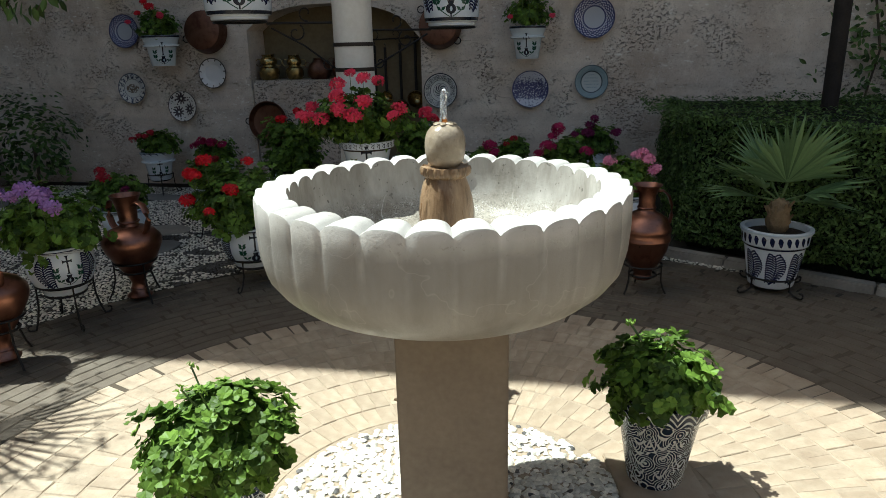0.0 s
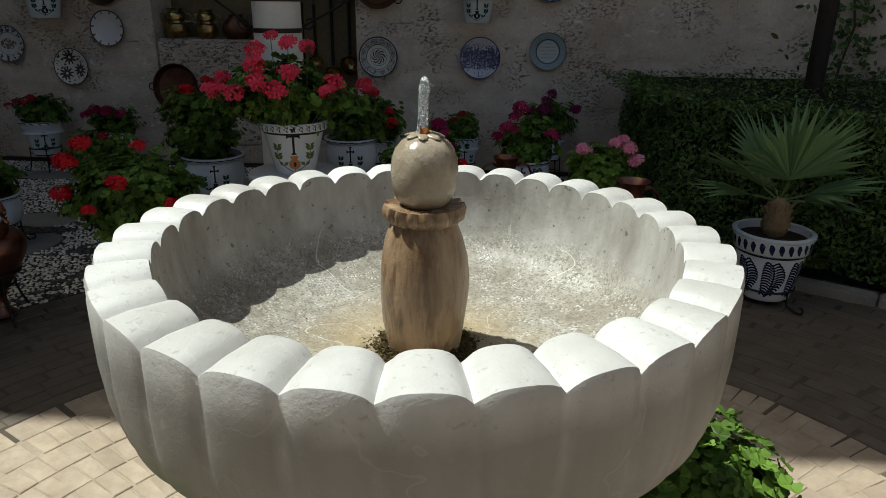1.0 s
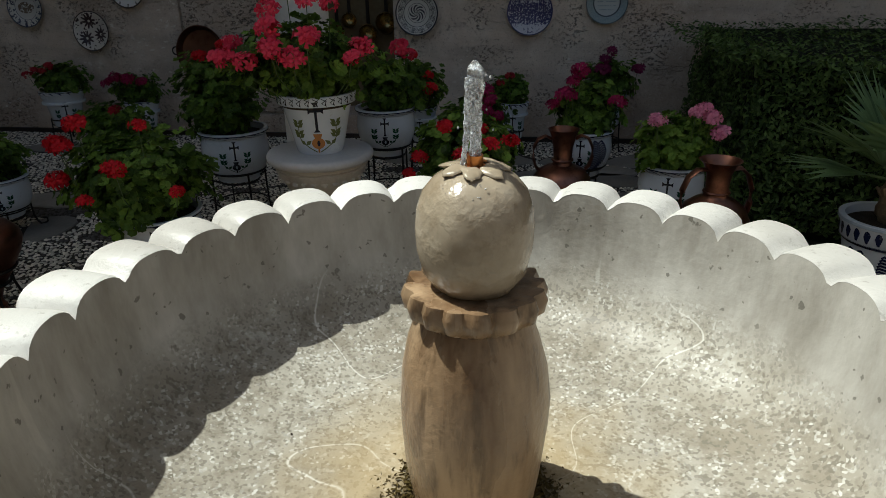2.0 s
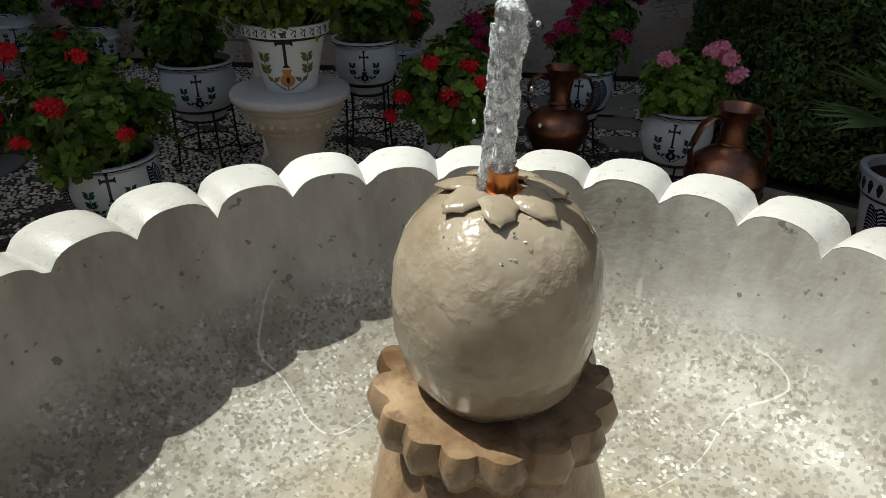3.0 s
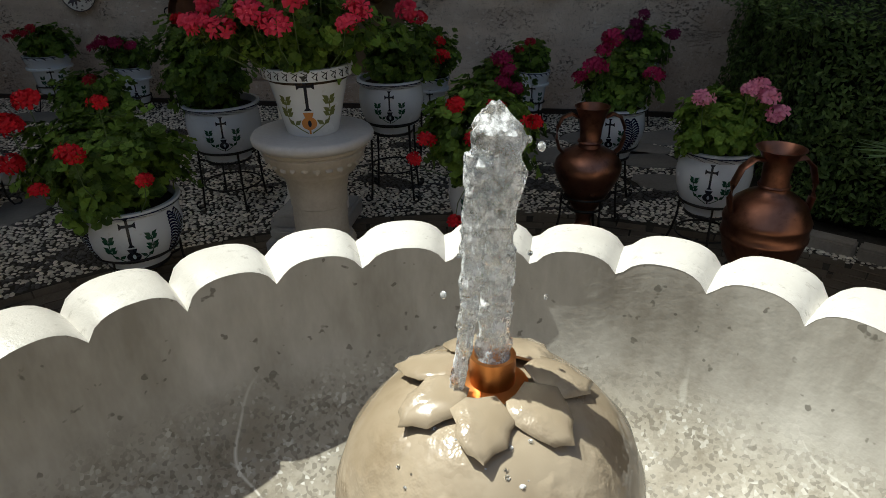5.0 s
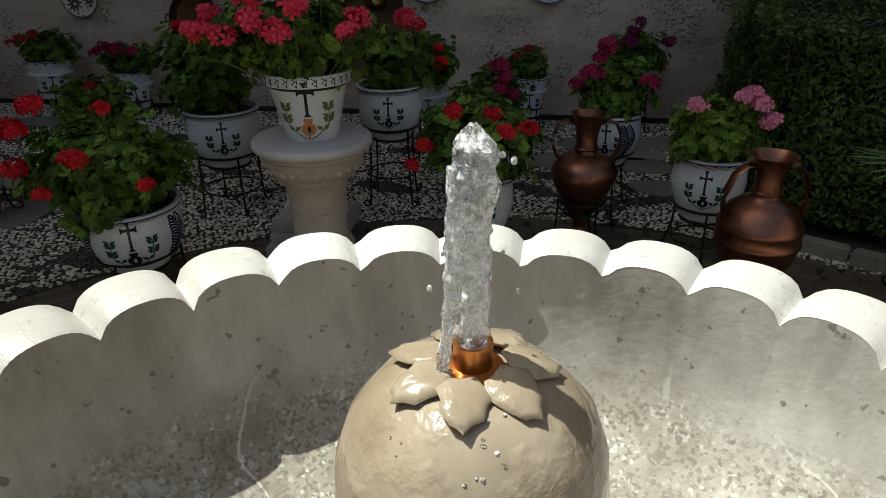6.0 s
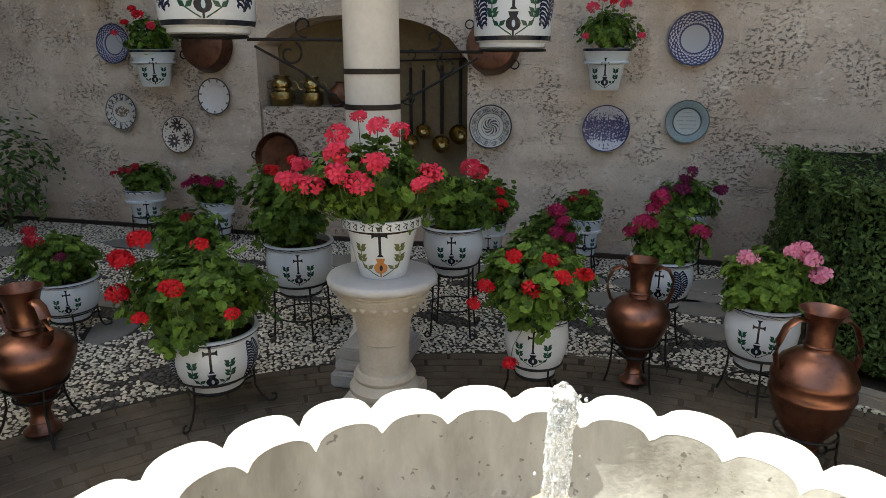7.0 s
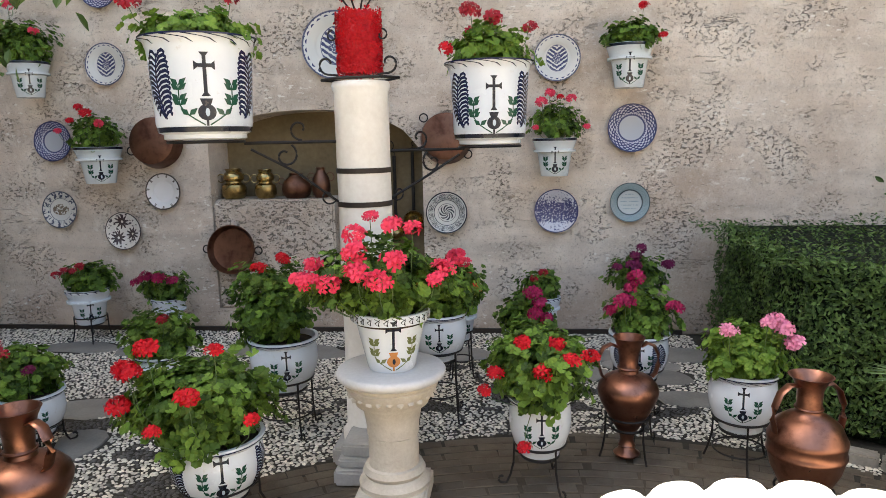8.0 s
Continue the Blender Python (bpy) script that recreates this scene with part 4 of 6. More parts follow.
def build_fountain():
    root = thing("fountain", (C.x, C.y, -0.016), "pale marble scalloped fountain basin on a square stone pillar", "fountain")
    seg = LOBES * 12
    outer = [(0.16, 0.816), (0.30, 0.826), (0.40, 0.849), (0.452, 0.874), (0.498, 0.911), (0.526, 0.950), (0.538, 1.0), (0.542, 1.06), (0.542, 1.10), (0.5415, 1.135)]
    top = [(0.539, 1.1405), (0.505, 1.1425), (0.452, 1.1415), (0.444, 1.139)]
    inner = [(0.4436, 1.128), (0.4428, 1.10), (0.438, 1.07), (0.428, 1.036), (0.411, 1.006), (0.384, 0.982), (0.34, 0.964), (0.27, 0.946), (0.18, 0.938), (0.10, 0.934), (0, 0.934)]

    def wave(a, i, r, z):
        k = lobe(a)
        out = max(0.0, min(1, (r - 0.444) / 0.09)) if i >= len(outer) else 1.0
        r -= out * (0.0175 * min(1, r / 0.5) + 0.013 * math.sin(a))      # the rim is cut a little wider in front
        if i < len(outer):                       # outside: flutes that fade downwards
            fade = max(0.0, min(1, (z - 0.86) / 0.24)) ** 1.3
            return r + 0.010 * (k - 0.7) * fade, z + 0.0255 * k * max(0, (z - 1.07) / 0.068)
        return r + 0.008 * (k - 0.7) * max(0.0, min(1, (r - 0.46) / 0.07)), z + (0.0295 if r < 0.53 else 0.027) * k

    def wave_in(a, i, r, z):
        return r, z + 0.0295 * lobe(a) * max(0, min(1, (z - 1.06) / 0.068))

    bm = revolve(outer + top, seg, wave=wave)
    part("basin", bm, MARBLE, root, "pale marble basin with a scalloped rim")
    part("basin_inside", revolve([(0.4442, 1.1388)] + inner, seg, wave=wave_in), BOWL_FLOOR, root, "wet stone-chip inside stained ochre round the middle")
    pillar = part("pillar", box((-0.163, -0.163, 0.0), (0.163, 0.163, 0.822), bevel=0.006), PILLAR, root, "square brown-grey stone pillar")
    pillar.matrix_basis = pose(0.024, 0, 0, 0, 0, 6)
    # the turned stem, its petalled collar and the pomegranate
    stem = [(0.064, 0.930), (0.068, 0.945), (0.076, 0.99), (0.081, 1.045), (0.081, 1.08), (0.076, 1.122), (0.068, 1.155), (0.058, 1.183), (0.053, 1.205)]
    stem_part = part("turned_stem", revolve(stem, 40, wave=lambda a, i, r, z: (r + 0.0015 * math.sin(5 * a + z * 30), z)), FINIAL, root, "ochre-streaked turned stone stem")
    petals = 16

    def frill(a, i, r, z):
        k = abs(math.sin(a * petals / 2 + 0.3 * math.sin(3 * a)))
        return r * (1 + (0.15 * k - 0.12 if i in (2, 3, 4) else 0)), z + (0.004 * k if i in (3, 4) else 0)

    collar = [(0.050, 1.200), (0.060, 1.204), (0.070, 1.212), (0.073, 1.222), (0.069, 1.232), (0.050, 1.234), (0.03, 1.234)]
    collar_part = part("collar", revolve(collar, 96, wave=frill), FINIAL, root, "chipped stone petal collar")

    def pome(a, i, r, z):
        return r * 0.945 * (1 + 0.012 * math.sin(6 * a)), z

    ball = [(0.030, 1.230), (0.044, 1.236), (0.0545, 1.251), (0.0602, 1.275), (0.0612, 1.296), (0.0590, 1.316), (0.0528, 1.333), (0.042, 1.3455), (0.029, 1.3525), (0.012, 1.3555), (0, 1.3555)]
    fruit = part("stone_pomegranate", revolve(ball, 64, wave=pome), BALL, root, "wet cream stone pomegranate")
    rng = random.Random(5)
    for k in range(7):
        a = 2 * math.pi * k / 7 + 0.2
        bm = bmesh.new()
        bmesh.ops.create_uvsphere(bm, u_segments=14, v_segments=8, radius=1)
        for v in bm.verts:
            v.co = Vector((v.co.x * 0.0125 * (1 + 0.1 * math.sin(9 * v.co.y)), v.co.y * 0.0085 * (1.15 - 0.4 * v.co.x) * (1 + 0.12 * math.sin(8 * v.co.x + k)), v.co.z * 0.0028))
        sepal = part("sepal", bm, BALL, fruit)
        sepal.matrix_basis = pose(0.0235 * math.cos(a), 0.0235 * math.sin(a), 1.3555, 0, 0, math.degrees(a) + rng.uniform(-12, 12)) @ pose(0, 0, 0, rng.uniform(-8, 8), 16 + rng.uniform(-6, 6), 0)
    part("nozzle", revolve([(0.0125, 1.350), (0.0125, 1.3555), (0.0078, 1.3565), (0.0078, 1.367), (0.0062, 1.367), (0.0062, 1.358)], 24), PIPE, root, "orange copper water pipe")
    for ob in root.children:
        if ob.name.split(".")[0] in ("turned_stem", "collar", "stone_pomegranate", "nozzle"):
            ob.location.x, ob.location.y = AX, AY
        if ob.name.split(".")[0] in ("collar", "stone_pomegranate", "nozzle"):
            ob.location.z = DROP


build_fountain()
moss = thing("moss", (C.x + AX, C.y + AY, -0.016), "dark brown-green moss round the foot of the stem", "moss")
moss["kind"] = "stuff"
rm = random.Random(33)
frames = []
for k in range(2600):
    a = rm.uniform(0, 6.28)
    r = 0.066 + abs(rm.gauss(0, 0.020)) * (1.2 + 0.5 * math.sin(2 * a + 0.6))
    frames.append(facing((r * math.cos(a), r * math.sin(a), 0.934 + max(0, 0.02 - (r - 0.066) * 0.6) * rm.random()), (rm.gauss(0, 0.7), rm.gauss(0, 0.7), 1), rm.uniform(0, 6), rm.uniform(0.002, 0.0052)))
part("moss_tufts", scatter("moss_tufts", *OVAL, frames), MOSS, moss)["kind"] = "stuff"


def fallen_leaf(x, y, z, turn, size):
    """A small dead leaf lying curled on the basin's floor."""
    bm = bmesh.new()
    v = [bm.verts.new((a * size, b * size, c * size)) for a, b, c in OVAL[0]]
    for f in OVAL[1]:
        bm.faces.new([v[i] for i in f])
    bmesh.ops.solidify(bm, geom=list(bm.faces), thickness=0.0006)
    ob = part("fallen_leaf", bm, SOIL)
    ob.matrix_basis = pose(x, y, z, 12, 8, turn)
    tagged(ob, "dark curled dead leaf lying on the wet basin floor", "leaf", "leaves in the basin")


fallen_leaf(-0.017, 2.168, 0.9262, 70, 0.0085)
fallen_leaf(0.222, 1.812, 0.968, 120, 0.013)
fallen_leaf(-0.391, 2.018, 0.9285, 20, 0.0035)


def build_water():
    """The jet as it stands at most times: a broken, lumpy column, and beads thrown off it."""
    root = thing("water_jet", (C.x + AX, C.y + AY, -0.016 + DROP), "clear jet of water leaping from the copper nozzle", "water jet")
    rng = random.Random(9)
    def stream(bottom, top, radius, lean, sway, seed, name):
        """One lumpy strand of water from bottom to top, both (x, y, z)."""
        n, seg = 64, 36
        bm = bmesh.new()
        rings = []
        for i in range(n + 1):
            f = i / n
            c = Vector(bottom).lerp(Vector(top), f) + Vector((sway * math.sin(3.0 * f + lean), 0.4 * sway * math.sin(5.0 * f), 0))
            r = radius(f)
            loop = []
            for k in range(seg):
                a = 2 * math.pi * k / seg
                d = Vector((math.cos(a) * 1.5 + seed, math.sin(a) * 1.5, c.z * 150))
                q = r * (1 + 0.34 * noise.noise(d) + 0.24 * noise.noise(d * 2.1) + 0.10 * noise.noise(d * 4.3))
                loop.append(bm.verts.new((c.x + q * math.cos(a), c.y + q * math.sin(a), c.z + 0.0016 * noise.noise(d * 1.7))))
            rings.append(loop)
        for lo, hi in zip(rings, rings[1:]):
            for k in range(seg):
                bm.faces.new((lo[k], lo[(k + 1) % seg], hi[(k + 1) % seg], hi[k]))
        bm.faces.new(rings[0][::-1])
        bm.faces.new(rings[-1])
        part(name, bm, WATER, root)

    def swell(f):
        return 0.0050 + 0.0004 * min(1, f * 4) + 0.0028 * math.exp(-((f - 0.86) / 0.13) ** 2) - 0.0052 * max(0, f - 0.93) / 0.07

    stream((0, 0, 1.360), (-0.001, 0, 1.452), swell, 0.0, 0.0012, 3.0, "column")
    stream((-0.0125, -0.010, 1.3545), (-0.004, -0.003, 1.438), lambda f: 0.0022 + 0.0018 * f, 0.6, 0.0018, 11.0, "falling_strand")
    for k in range(30):
        bm = bmesh.new()
        bmesh.ops.create_icosphere(bm, subdivisions=2, radius=rng.uniform(0.0005, 0.0013))
        if k < 22:                               # beads lying on the wet stone
            a, r = rng.gauss(-1.9, 0.6), rng.uniform(0.026, 0.046)
            z = float(np.interp(r, (0.026, 0.028, 0.040, 0.050), (1.3535, 1.352, 1.3445, 1.332))) + 0.0002
            squash = 0.45
        else:                                    # drops thrown off the column
            a, r, z, squash = rng.uniform(0, 6.3), rng.uniform(0.013, 0.019), rng.uniform(1.39, 1.438), 1.3
        for v in bm.verts:
            v.co.z *= squash
            v.co += Vector((r * math.cos(a), r * math.sin(a), z))
        part("droplet", bm, WATER, root)


build_water()


# ---- paving ----
def pebble(w):
    """A low rounded pebble, unit size."""
    v = [(0, 0, 0.42)]
    for z, r in ((0.30, 0.62), (0.0, 1.0)):
        for k in range(6):
            a = 2 * math.pi * k / 6 + (0.2 if z else 0)
            v.append((r * math.cos(a), r * math.sin(a) * w, z))
    f = [(0, 1 + k, 1 + (k + 1) % 6) for k in range(6)]
    f += [(1 + k, 7 + k, 7 + (k + 1) % 6, 1 + (k + 1) % 6) for k in range(6)]
    return v, f


PEBBLE = pebble(0.72)
EDGE = 3.10          # radius at which the brick ends and the pebbles begin


def edge_radius(x, y):
    a = math.degrees(math.atan2(y - C.y, x - C.x))
    return EDGE + 0.10 * math.cos(radians(a - 88) * 3.0) + max(0.0, 52 - abs(a - 10)) * 0.05


# pebble mosaic: dark leaves and branching lines in a white field
rng = random.Random(21)
LEAVES = []
for k in range(34):
    LEAVES.append((rng.uniform(-5.6, 1.0), rng.uniform(3.7, 6.4), rng.uniform(0, 3.14), rng.uniform(0.13, 0.24)))
LEAVES += [(-2.35, 4.45, 0.9, 0.22), (-3.2, 5.1, 0.2, 0.26), (0.45, 5.5, 0.3, 0.2), (-0.2, 5.6, 2.6, 0.2), (-1.55, 5.6, 0.4, 0.2)]


def in_motif(x, y):
    for lx, ly, a, s in LEAVES:
        dx, dy = x - lx, y - ly
        u, v = dx * math.cos(a) + dy * math.sin(a), -dx * math.sin(a) + dy * math.cos(a)
        if abs(u) < s and abs(v) < 0.34 * s * (1 - (u / s) ** 2) ** 0.8 + 0.004:
            return True
        if s < abs(u) < s * 2.1 and abs(v - 0.10 * math.sin(u * 5)) < 0.020:
            return True
    return False


def gravel():
    white, dark = [], []
    step = 0.0275
    y = 2.9
    row = 0
    while y < WALL_Y - 0.03:
        x = -6.0 + (row % 2) * step * 0.5
        while x < 1.9:
            px, py = x + rng.uniform(-0.009, 0.009), y + rng.uniform(-0.009, 0.009)
            d = math.hypot(px - C.x, py - C.y)
            if d > edge_radius(px, py) + 0.02 and py > 3.0 and not (px > 0.95 and py > 5.2 - 0.58 * (px - 0.95)):
                if not any(((px - sx) / sw) ** 2 + ((py - sy) / sd) ** 2 < 1.0 for sx, sy, sw, sd in SLABS):
                    s = rng.uniform(0.0105, 0.0178)
                    m = facing((px, py, -0.006), (rng.uniform(-0.2, 0.2), rng.uniform(-0.2, 0.2), 1), rng.uniform(0, 6.3), s)
                    (dark if in_motif(px, py) or rng.random() < 0.10 else white).append(m)
            x += step
        y += step * 0.87
        row += 1
    for name, frames, m in (("white_pebbles", white, PEBBLE_WHITE), ("dark_pebbles", dark, PEBBLE_DARK)):
        ob = part(name, scatter(name, *PEBBLE, frames, True), m)
        tagged(ob, "white river pebbles set on edge in mortar" if m is PEBBLE_WHITE else "dark pebbles laid as leaves in the white field", "pebble paving", kind="stuff")


# flagstones of the walk along the wall: x, y, half width, half depth
SLABS = []
rng_slab = random.Random(4)
for row_y, row_d in ((6.62, 0.17), (6.18, 0.16)):
    x = -6.0
    while x < 0.7:
        w = rng_slab.uniform(0.20, 0.36)
        if not (rng_slab.random() < 0.45):
            SLABS.append((x + w, row_y + rng_slab.uniform(-0.05, 0.05), w - 0.02, row_d))
        x += 2 * w
SLABS += [(-3.35, 5.35, 0.26, 0.20), (-3.05, 4.85, 0.16, 0.2), (0.62, 5.72, 0.30, 0.12), (0.4, 6.35, 0.28, 0.16)]
gravel()
bed = part("pavement", box((-6.4, 2.6, -0.2), (3.4, WALL_Y, -0.008)), BED, smooth=False)
tagged(bed, "grey mortar bed of the pebble paving", "paving", kind="structure")
for x, y, w, d in SLABS:
    bm = revolve([(0, 0.004), (0.85, 0.004), (0.97, 0.001), (1.0, -0.012)], 11, wave=lambda a, i, r, z: (r * (1 + 0.16 * math.sin(2 * a + x * 7) + 0.10 * math.sin(3 * a + y * 9)), z))
    bmesh.ops.scale(bm, vec=(w, d, 1), verts=bm.verts)
    slab = part("flagstone", bm, SLATE, bed)
    slab.matrix_basis = pose(x, y, 0, 0, 0, rng_slab.uniform(-4, 4))

# pebbles round the pillar
frames, frames_dark = [], []
for k in range(4600):
    a, r = rng.uniform(0, 2 * math.pi), 0.64 * math.sqrt(rng.random())
    x, y = C.x + r * math.cos(a), C.y + r * math.sin(a)
    if max(abs(x - C.x), abs(y - C.y)) > 0.17:
        m = facing((x, y, -0.004), (rng.uniform(-0.2, 0.2), rng.uniform(-0.2, 0.2), 1), a + 1.57 + 6 * r + rng.uniform(-0.4, 0.4), rng.uniform(0.011, 0.020))
        (frames if rng.random() < 0.97 else frames_dark).append(m)
tagged(part("fountain_pebbles", scatter("fountain_pebbles", *PEBBLE, frames, True), PEBBLE_WHITE), "white pebbles swirling round the fountain's pillar", "pebble paving", kind="stuff")
tagged(part("fountain_dark_pebbles", scatter("fountain_dark_pebbles", *PEBBLE, frames_dark, True), PEBBLE_DARK), "dark pebbles among the white round the pillar", "pebble paving", kind="stuff")

# ---- hedge, post and kerb ----
HEDGE = [(1.12, 7.12), (1.05, 5.28), (2.3, 4.42), (4.6, 3.3), (4.6, 7.12)]
HEDGE_TOP = 1.0


def build_hedge():
    root = thing("hedge", (0, 0, 0), "clipped dark green hedge along the wall behind a low kerb", "hedge")
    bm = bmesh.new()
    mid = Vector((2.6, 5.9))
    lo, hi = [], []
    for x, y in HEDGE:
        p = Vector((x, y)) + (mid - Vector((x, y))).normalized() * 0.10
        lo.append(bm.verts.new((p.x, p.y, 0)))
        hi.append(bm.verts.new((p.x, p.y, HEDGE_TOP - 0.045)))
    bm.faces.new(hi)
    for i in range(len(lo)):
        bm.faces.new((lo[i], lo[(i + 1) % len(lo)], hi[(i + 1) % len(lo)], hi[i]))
    # Near-black block: the shade between the leaves, put in as a solid.
    part("twig_core", bm, surface("hedge_inner_shade", (0.006, 0.012, 0.005), (0.016, 0.022, 0.010), 25, 90, (0.9, 1.0), relief=1.0, depth=0.03), root, smooth=False)
    r = random.Random(31)
    frames = []
    for (x0, y0), (x1, y1), count in ((HEDGE[0], HEDGE[1], 9500), (HEDGE[1], HEDGE[2], 12500), (HEDGE[2], HEDGE[3], 9500)):
        nrm = Vector((-(y1 - y0), x1 - x0, 0)).normalized()
        if nrm.dot(Vector((x0 + x1, y0 + y1, 0)) / 2 - Vector((mid.x, mid.y, 0))) < 0:
            nrm = -nrm
        for k in range(count):
            f, z = r.random(), r.uniform(0.06, HEDGE_TOP)
            p = Vector((x0 + (x1 - x0) * f, y0 + (y1 - y0) * f, z))
            p += nrm * (0.08 * noise.noise(p * 3.1) + 0.05 * noise.noise(p * 9) - r.random() ** 2 * 0.13)
            frames.append(facing(p, nrm + Vector((r.uniform(-0.9, 0.9), r.uniform(-0.9, 0.9), r.uniform(-0.4, 1.1))), r.uniform(0, 6.3), r.uniform(0.010, 0.022)))
    count = 0
    while count < 11000:
        x, y = r.uniform(0.88, 4.6), r.uniform(3.3, 7.1)
        front = 5.22 - 0.585 * (x - 0.93)
        if y < front:
            continue
        count += 1
        p = Vector((x, y, HEDGE_TOP))
        p.z += 0.05 * noise.noise(p * 2.4) - r.random() ** 2 * 0.06 + (r.random() ** 12) * 0.05
        frames.append(facing(p, (r.uniform(-0.8, 0.8), r.uniform(-0.8, 0.8), 1), r.uniform(0, 6.3), r.uniform(0.011, 0.022)))
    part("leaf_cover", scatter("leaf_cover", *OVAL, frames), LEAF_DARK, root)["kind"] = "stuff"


build_hedge()
post = thing("post", (2.225, 5.9, 0), "dark wooden post rising out of the hedge", "post")
part("shaft", tube([(0, 0, 0), (0.0, 0, 1.5), (-0.02, 0, 4.2)], 0.062, 12), POST_WOOD, post)
kerb = thing("kerb", (0, 0, 0), "low grey stone kerb in front of the hedge", "kerb")
kerb["kind"] = "structure"
a, b = Vector((0.93, 5.08, 0)), Vector((4.2, 3.17, 0))
d = (b - a).normalized()
for k in range(8):
    ln = 0.46
    stone = part("kerb_stone", box((0, -0.05, -0.05), (ln - 0.012, 0.05, 0.055), bevel=0.010), KERB, kerb)
    p = a + d * (k * ln)
    stone.matrix_basis = pose(p.x, p.y, 0, 0, 0, math.degrees(math.atan2(d.y, d.x)) + rng.uniform(-1, 1))
gutter = part("baseboard", box((-9, WALL_Y - 0.03, -0.02), (0.9, WALL_Y - 0.002, 0.035)), STRAP, smooth=False)
tagged(gutter, "dark edging along the foot of the wall", "edging", kind="structure")


# ---- on the wall ----
def plate(x, z, radius, kind, ground, ink, label, tilt=4.0):
    prof = [(0, 0.0), (0.55, 0.0), (0.60, -0.02), (0.66, -0.075), (0.98, -0.13), (1.0, -0.135), (1.0, -0.115), (0.64, -0.04), (0.58, 0.03), (0, 0.03)]
    bm = revolve([(r, -h) for r, h in prof], 48)
    bmesh.ops.rotate(bm, verts=bm.verts, matrix=Matrix.Rotation(radians(90), 3, "X"))
    bmesh.ops.translate(bm, verts=bm.verts, vec=(0, 0.0, 0))
    ob = part("wall_plate", bm, plate_material("plate_" + kind, ground, ink, kind))
    ob.matrix_basis = pose(x, WALL_Y - 0.035 * radius / 0.16 * 0.3 - 0.012, z, -tilt, 0, 0) @ Matrix.Diagonal((radius, radius, radius, 1))
    return tagged(ob, label, "plate", "plates on the wall")


W, INK, NAVY = (0.60, 0.59, 0.55), (0.012, 0.014, 0.03), (0.012, 0.017, 0.10)
plate(-3.672, 1.286, 0.165, "rim", (0.70, 0.68, 0.66), (0.07, 0.05, 0.04), "plain white plate with a thin dark ticked edge")
plate(-4.085, 0.931, 0.172, "flower", (0.70, 0.66, 0.60), (0.030, 0.010, 0.014), "cream plate with dark brown painted blossoms")
plate(-4.682, 1.133, 0.170, "garland", W, (0.035, 0.045, 0.09), "white plate with a blue garland and a small scene")
plate(-4.676, 1.752, 0.180, "lace", (0.46, 0.46, 0.54), NAVY, "blue plate with a dense lace border")
plate(-4.104, 2.410, 0.185, "plume", W, NAVY, "white plate with a blue plume and beaded edge")
plate(-4.10, 3.06, 0.18, "lace", (0.46, 0.46, 0.54), NAVY, "blue plate with a dense lace border")
plate(-1.114, 1.071, 0.180, "ring", (0.60, 0.60, 0.56), INK, "white plate with a dark scroll ring and rosette")
plate(-0.179, 1.077, 0.185, "view", (0.58, 0.59, 0.66), (0.030, 0.035, 0.14), "plate with a blue painted landscape")
plate(0.431, 1.143, 0.165, "cup", (0.42, 0.46, 0.46), (0.17, 0.25, 0.27), "grey-green rimmed plate with a pale middle")
plate(0.433, 1.758, 0.198, "lace", (0.48, 0.47, 0.54), NAVY, "blue plate with a dense lace border")
plate(-0.179, 2.338, 0.190, "plume", W, NAVY, "white plate with a blue plume and beaded edge")
plate(-2.03, 2.50, 0.285, "plume", W, NAVY, "large white plate with a blue plume behind the column")


def copper_pan(x, z, radius, label, turn, open_face, sunk=0.10):
    """A shallow copper pan hung by its handle."""
    root = thing("copper_pan", (x, WALL_Y - 0.006, z), label, "pan", "copper pans on the wall")
    prof = [(0, 0), (0.75, 0.0), (0.86, 0.03), (1.0, sunk / radius), (1.03, sunk / radius), (1.03, sunk / radius - 0.02), (0.9, 0.02), (0.78, -0.025), (0, -0.025)]
    prof = [(r * radius, h * radius) for r, h in prof]
    bm = revolve(prof, 40)
    bmesh.ops.rotate(bm, verts=bm.verts, matrix=Matrix.Rotation(radians(90), 3, "X"))
    body = part("bowl", bm, COPPER_PAN, root)
    body.matrix_basis = pose(0, -0.015, 0, -8, 0, 0) if open_face else pose(0, -sunk - 0.03, 0, 172, 0, 0)
    for side in (-1, 1):
        a = radians(turn) + (0 if side > 0 else math.pi)
        c = (math.cos(a) * radius * 1.12, -sunk * 0.6, math.sin(a) * radius * 1.12)
        part("handle", tube(arc(c, radius * 0.16, 0, 360, 12), 0.006, 6), IRON, root)


copper_pan(-3.675, 1.74, 0.225, "dull copper pan hung bottom out beside the niche", 20, False, 0.13)
copper_pan(-1.105, 1.725, 0.215, "dull copper pan hung bottom out behind a big pot", 140, False, 0.13)
copper_pan(-3.06, 0.755, 0.215, "dark copper pan hung below the niche with ring handles", 178, True, 0.06)


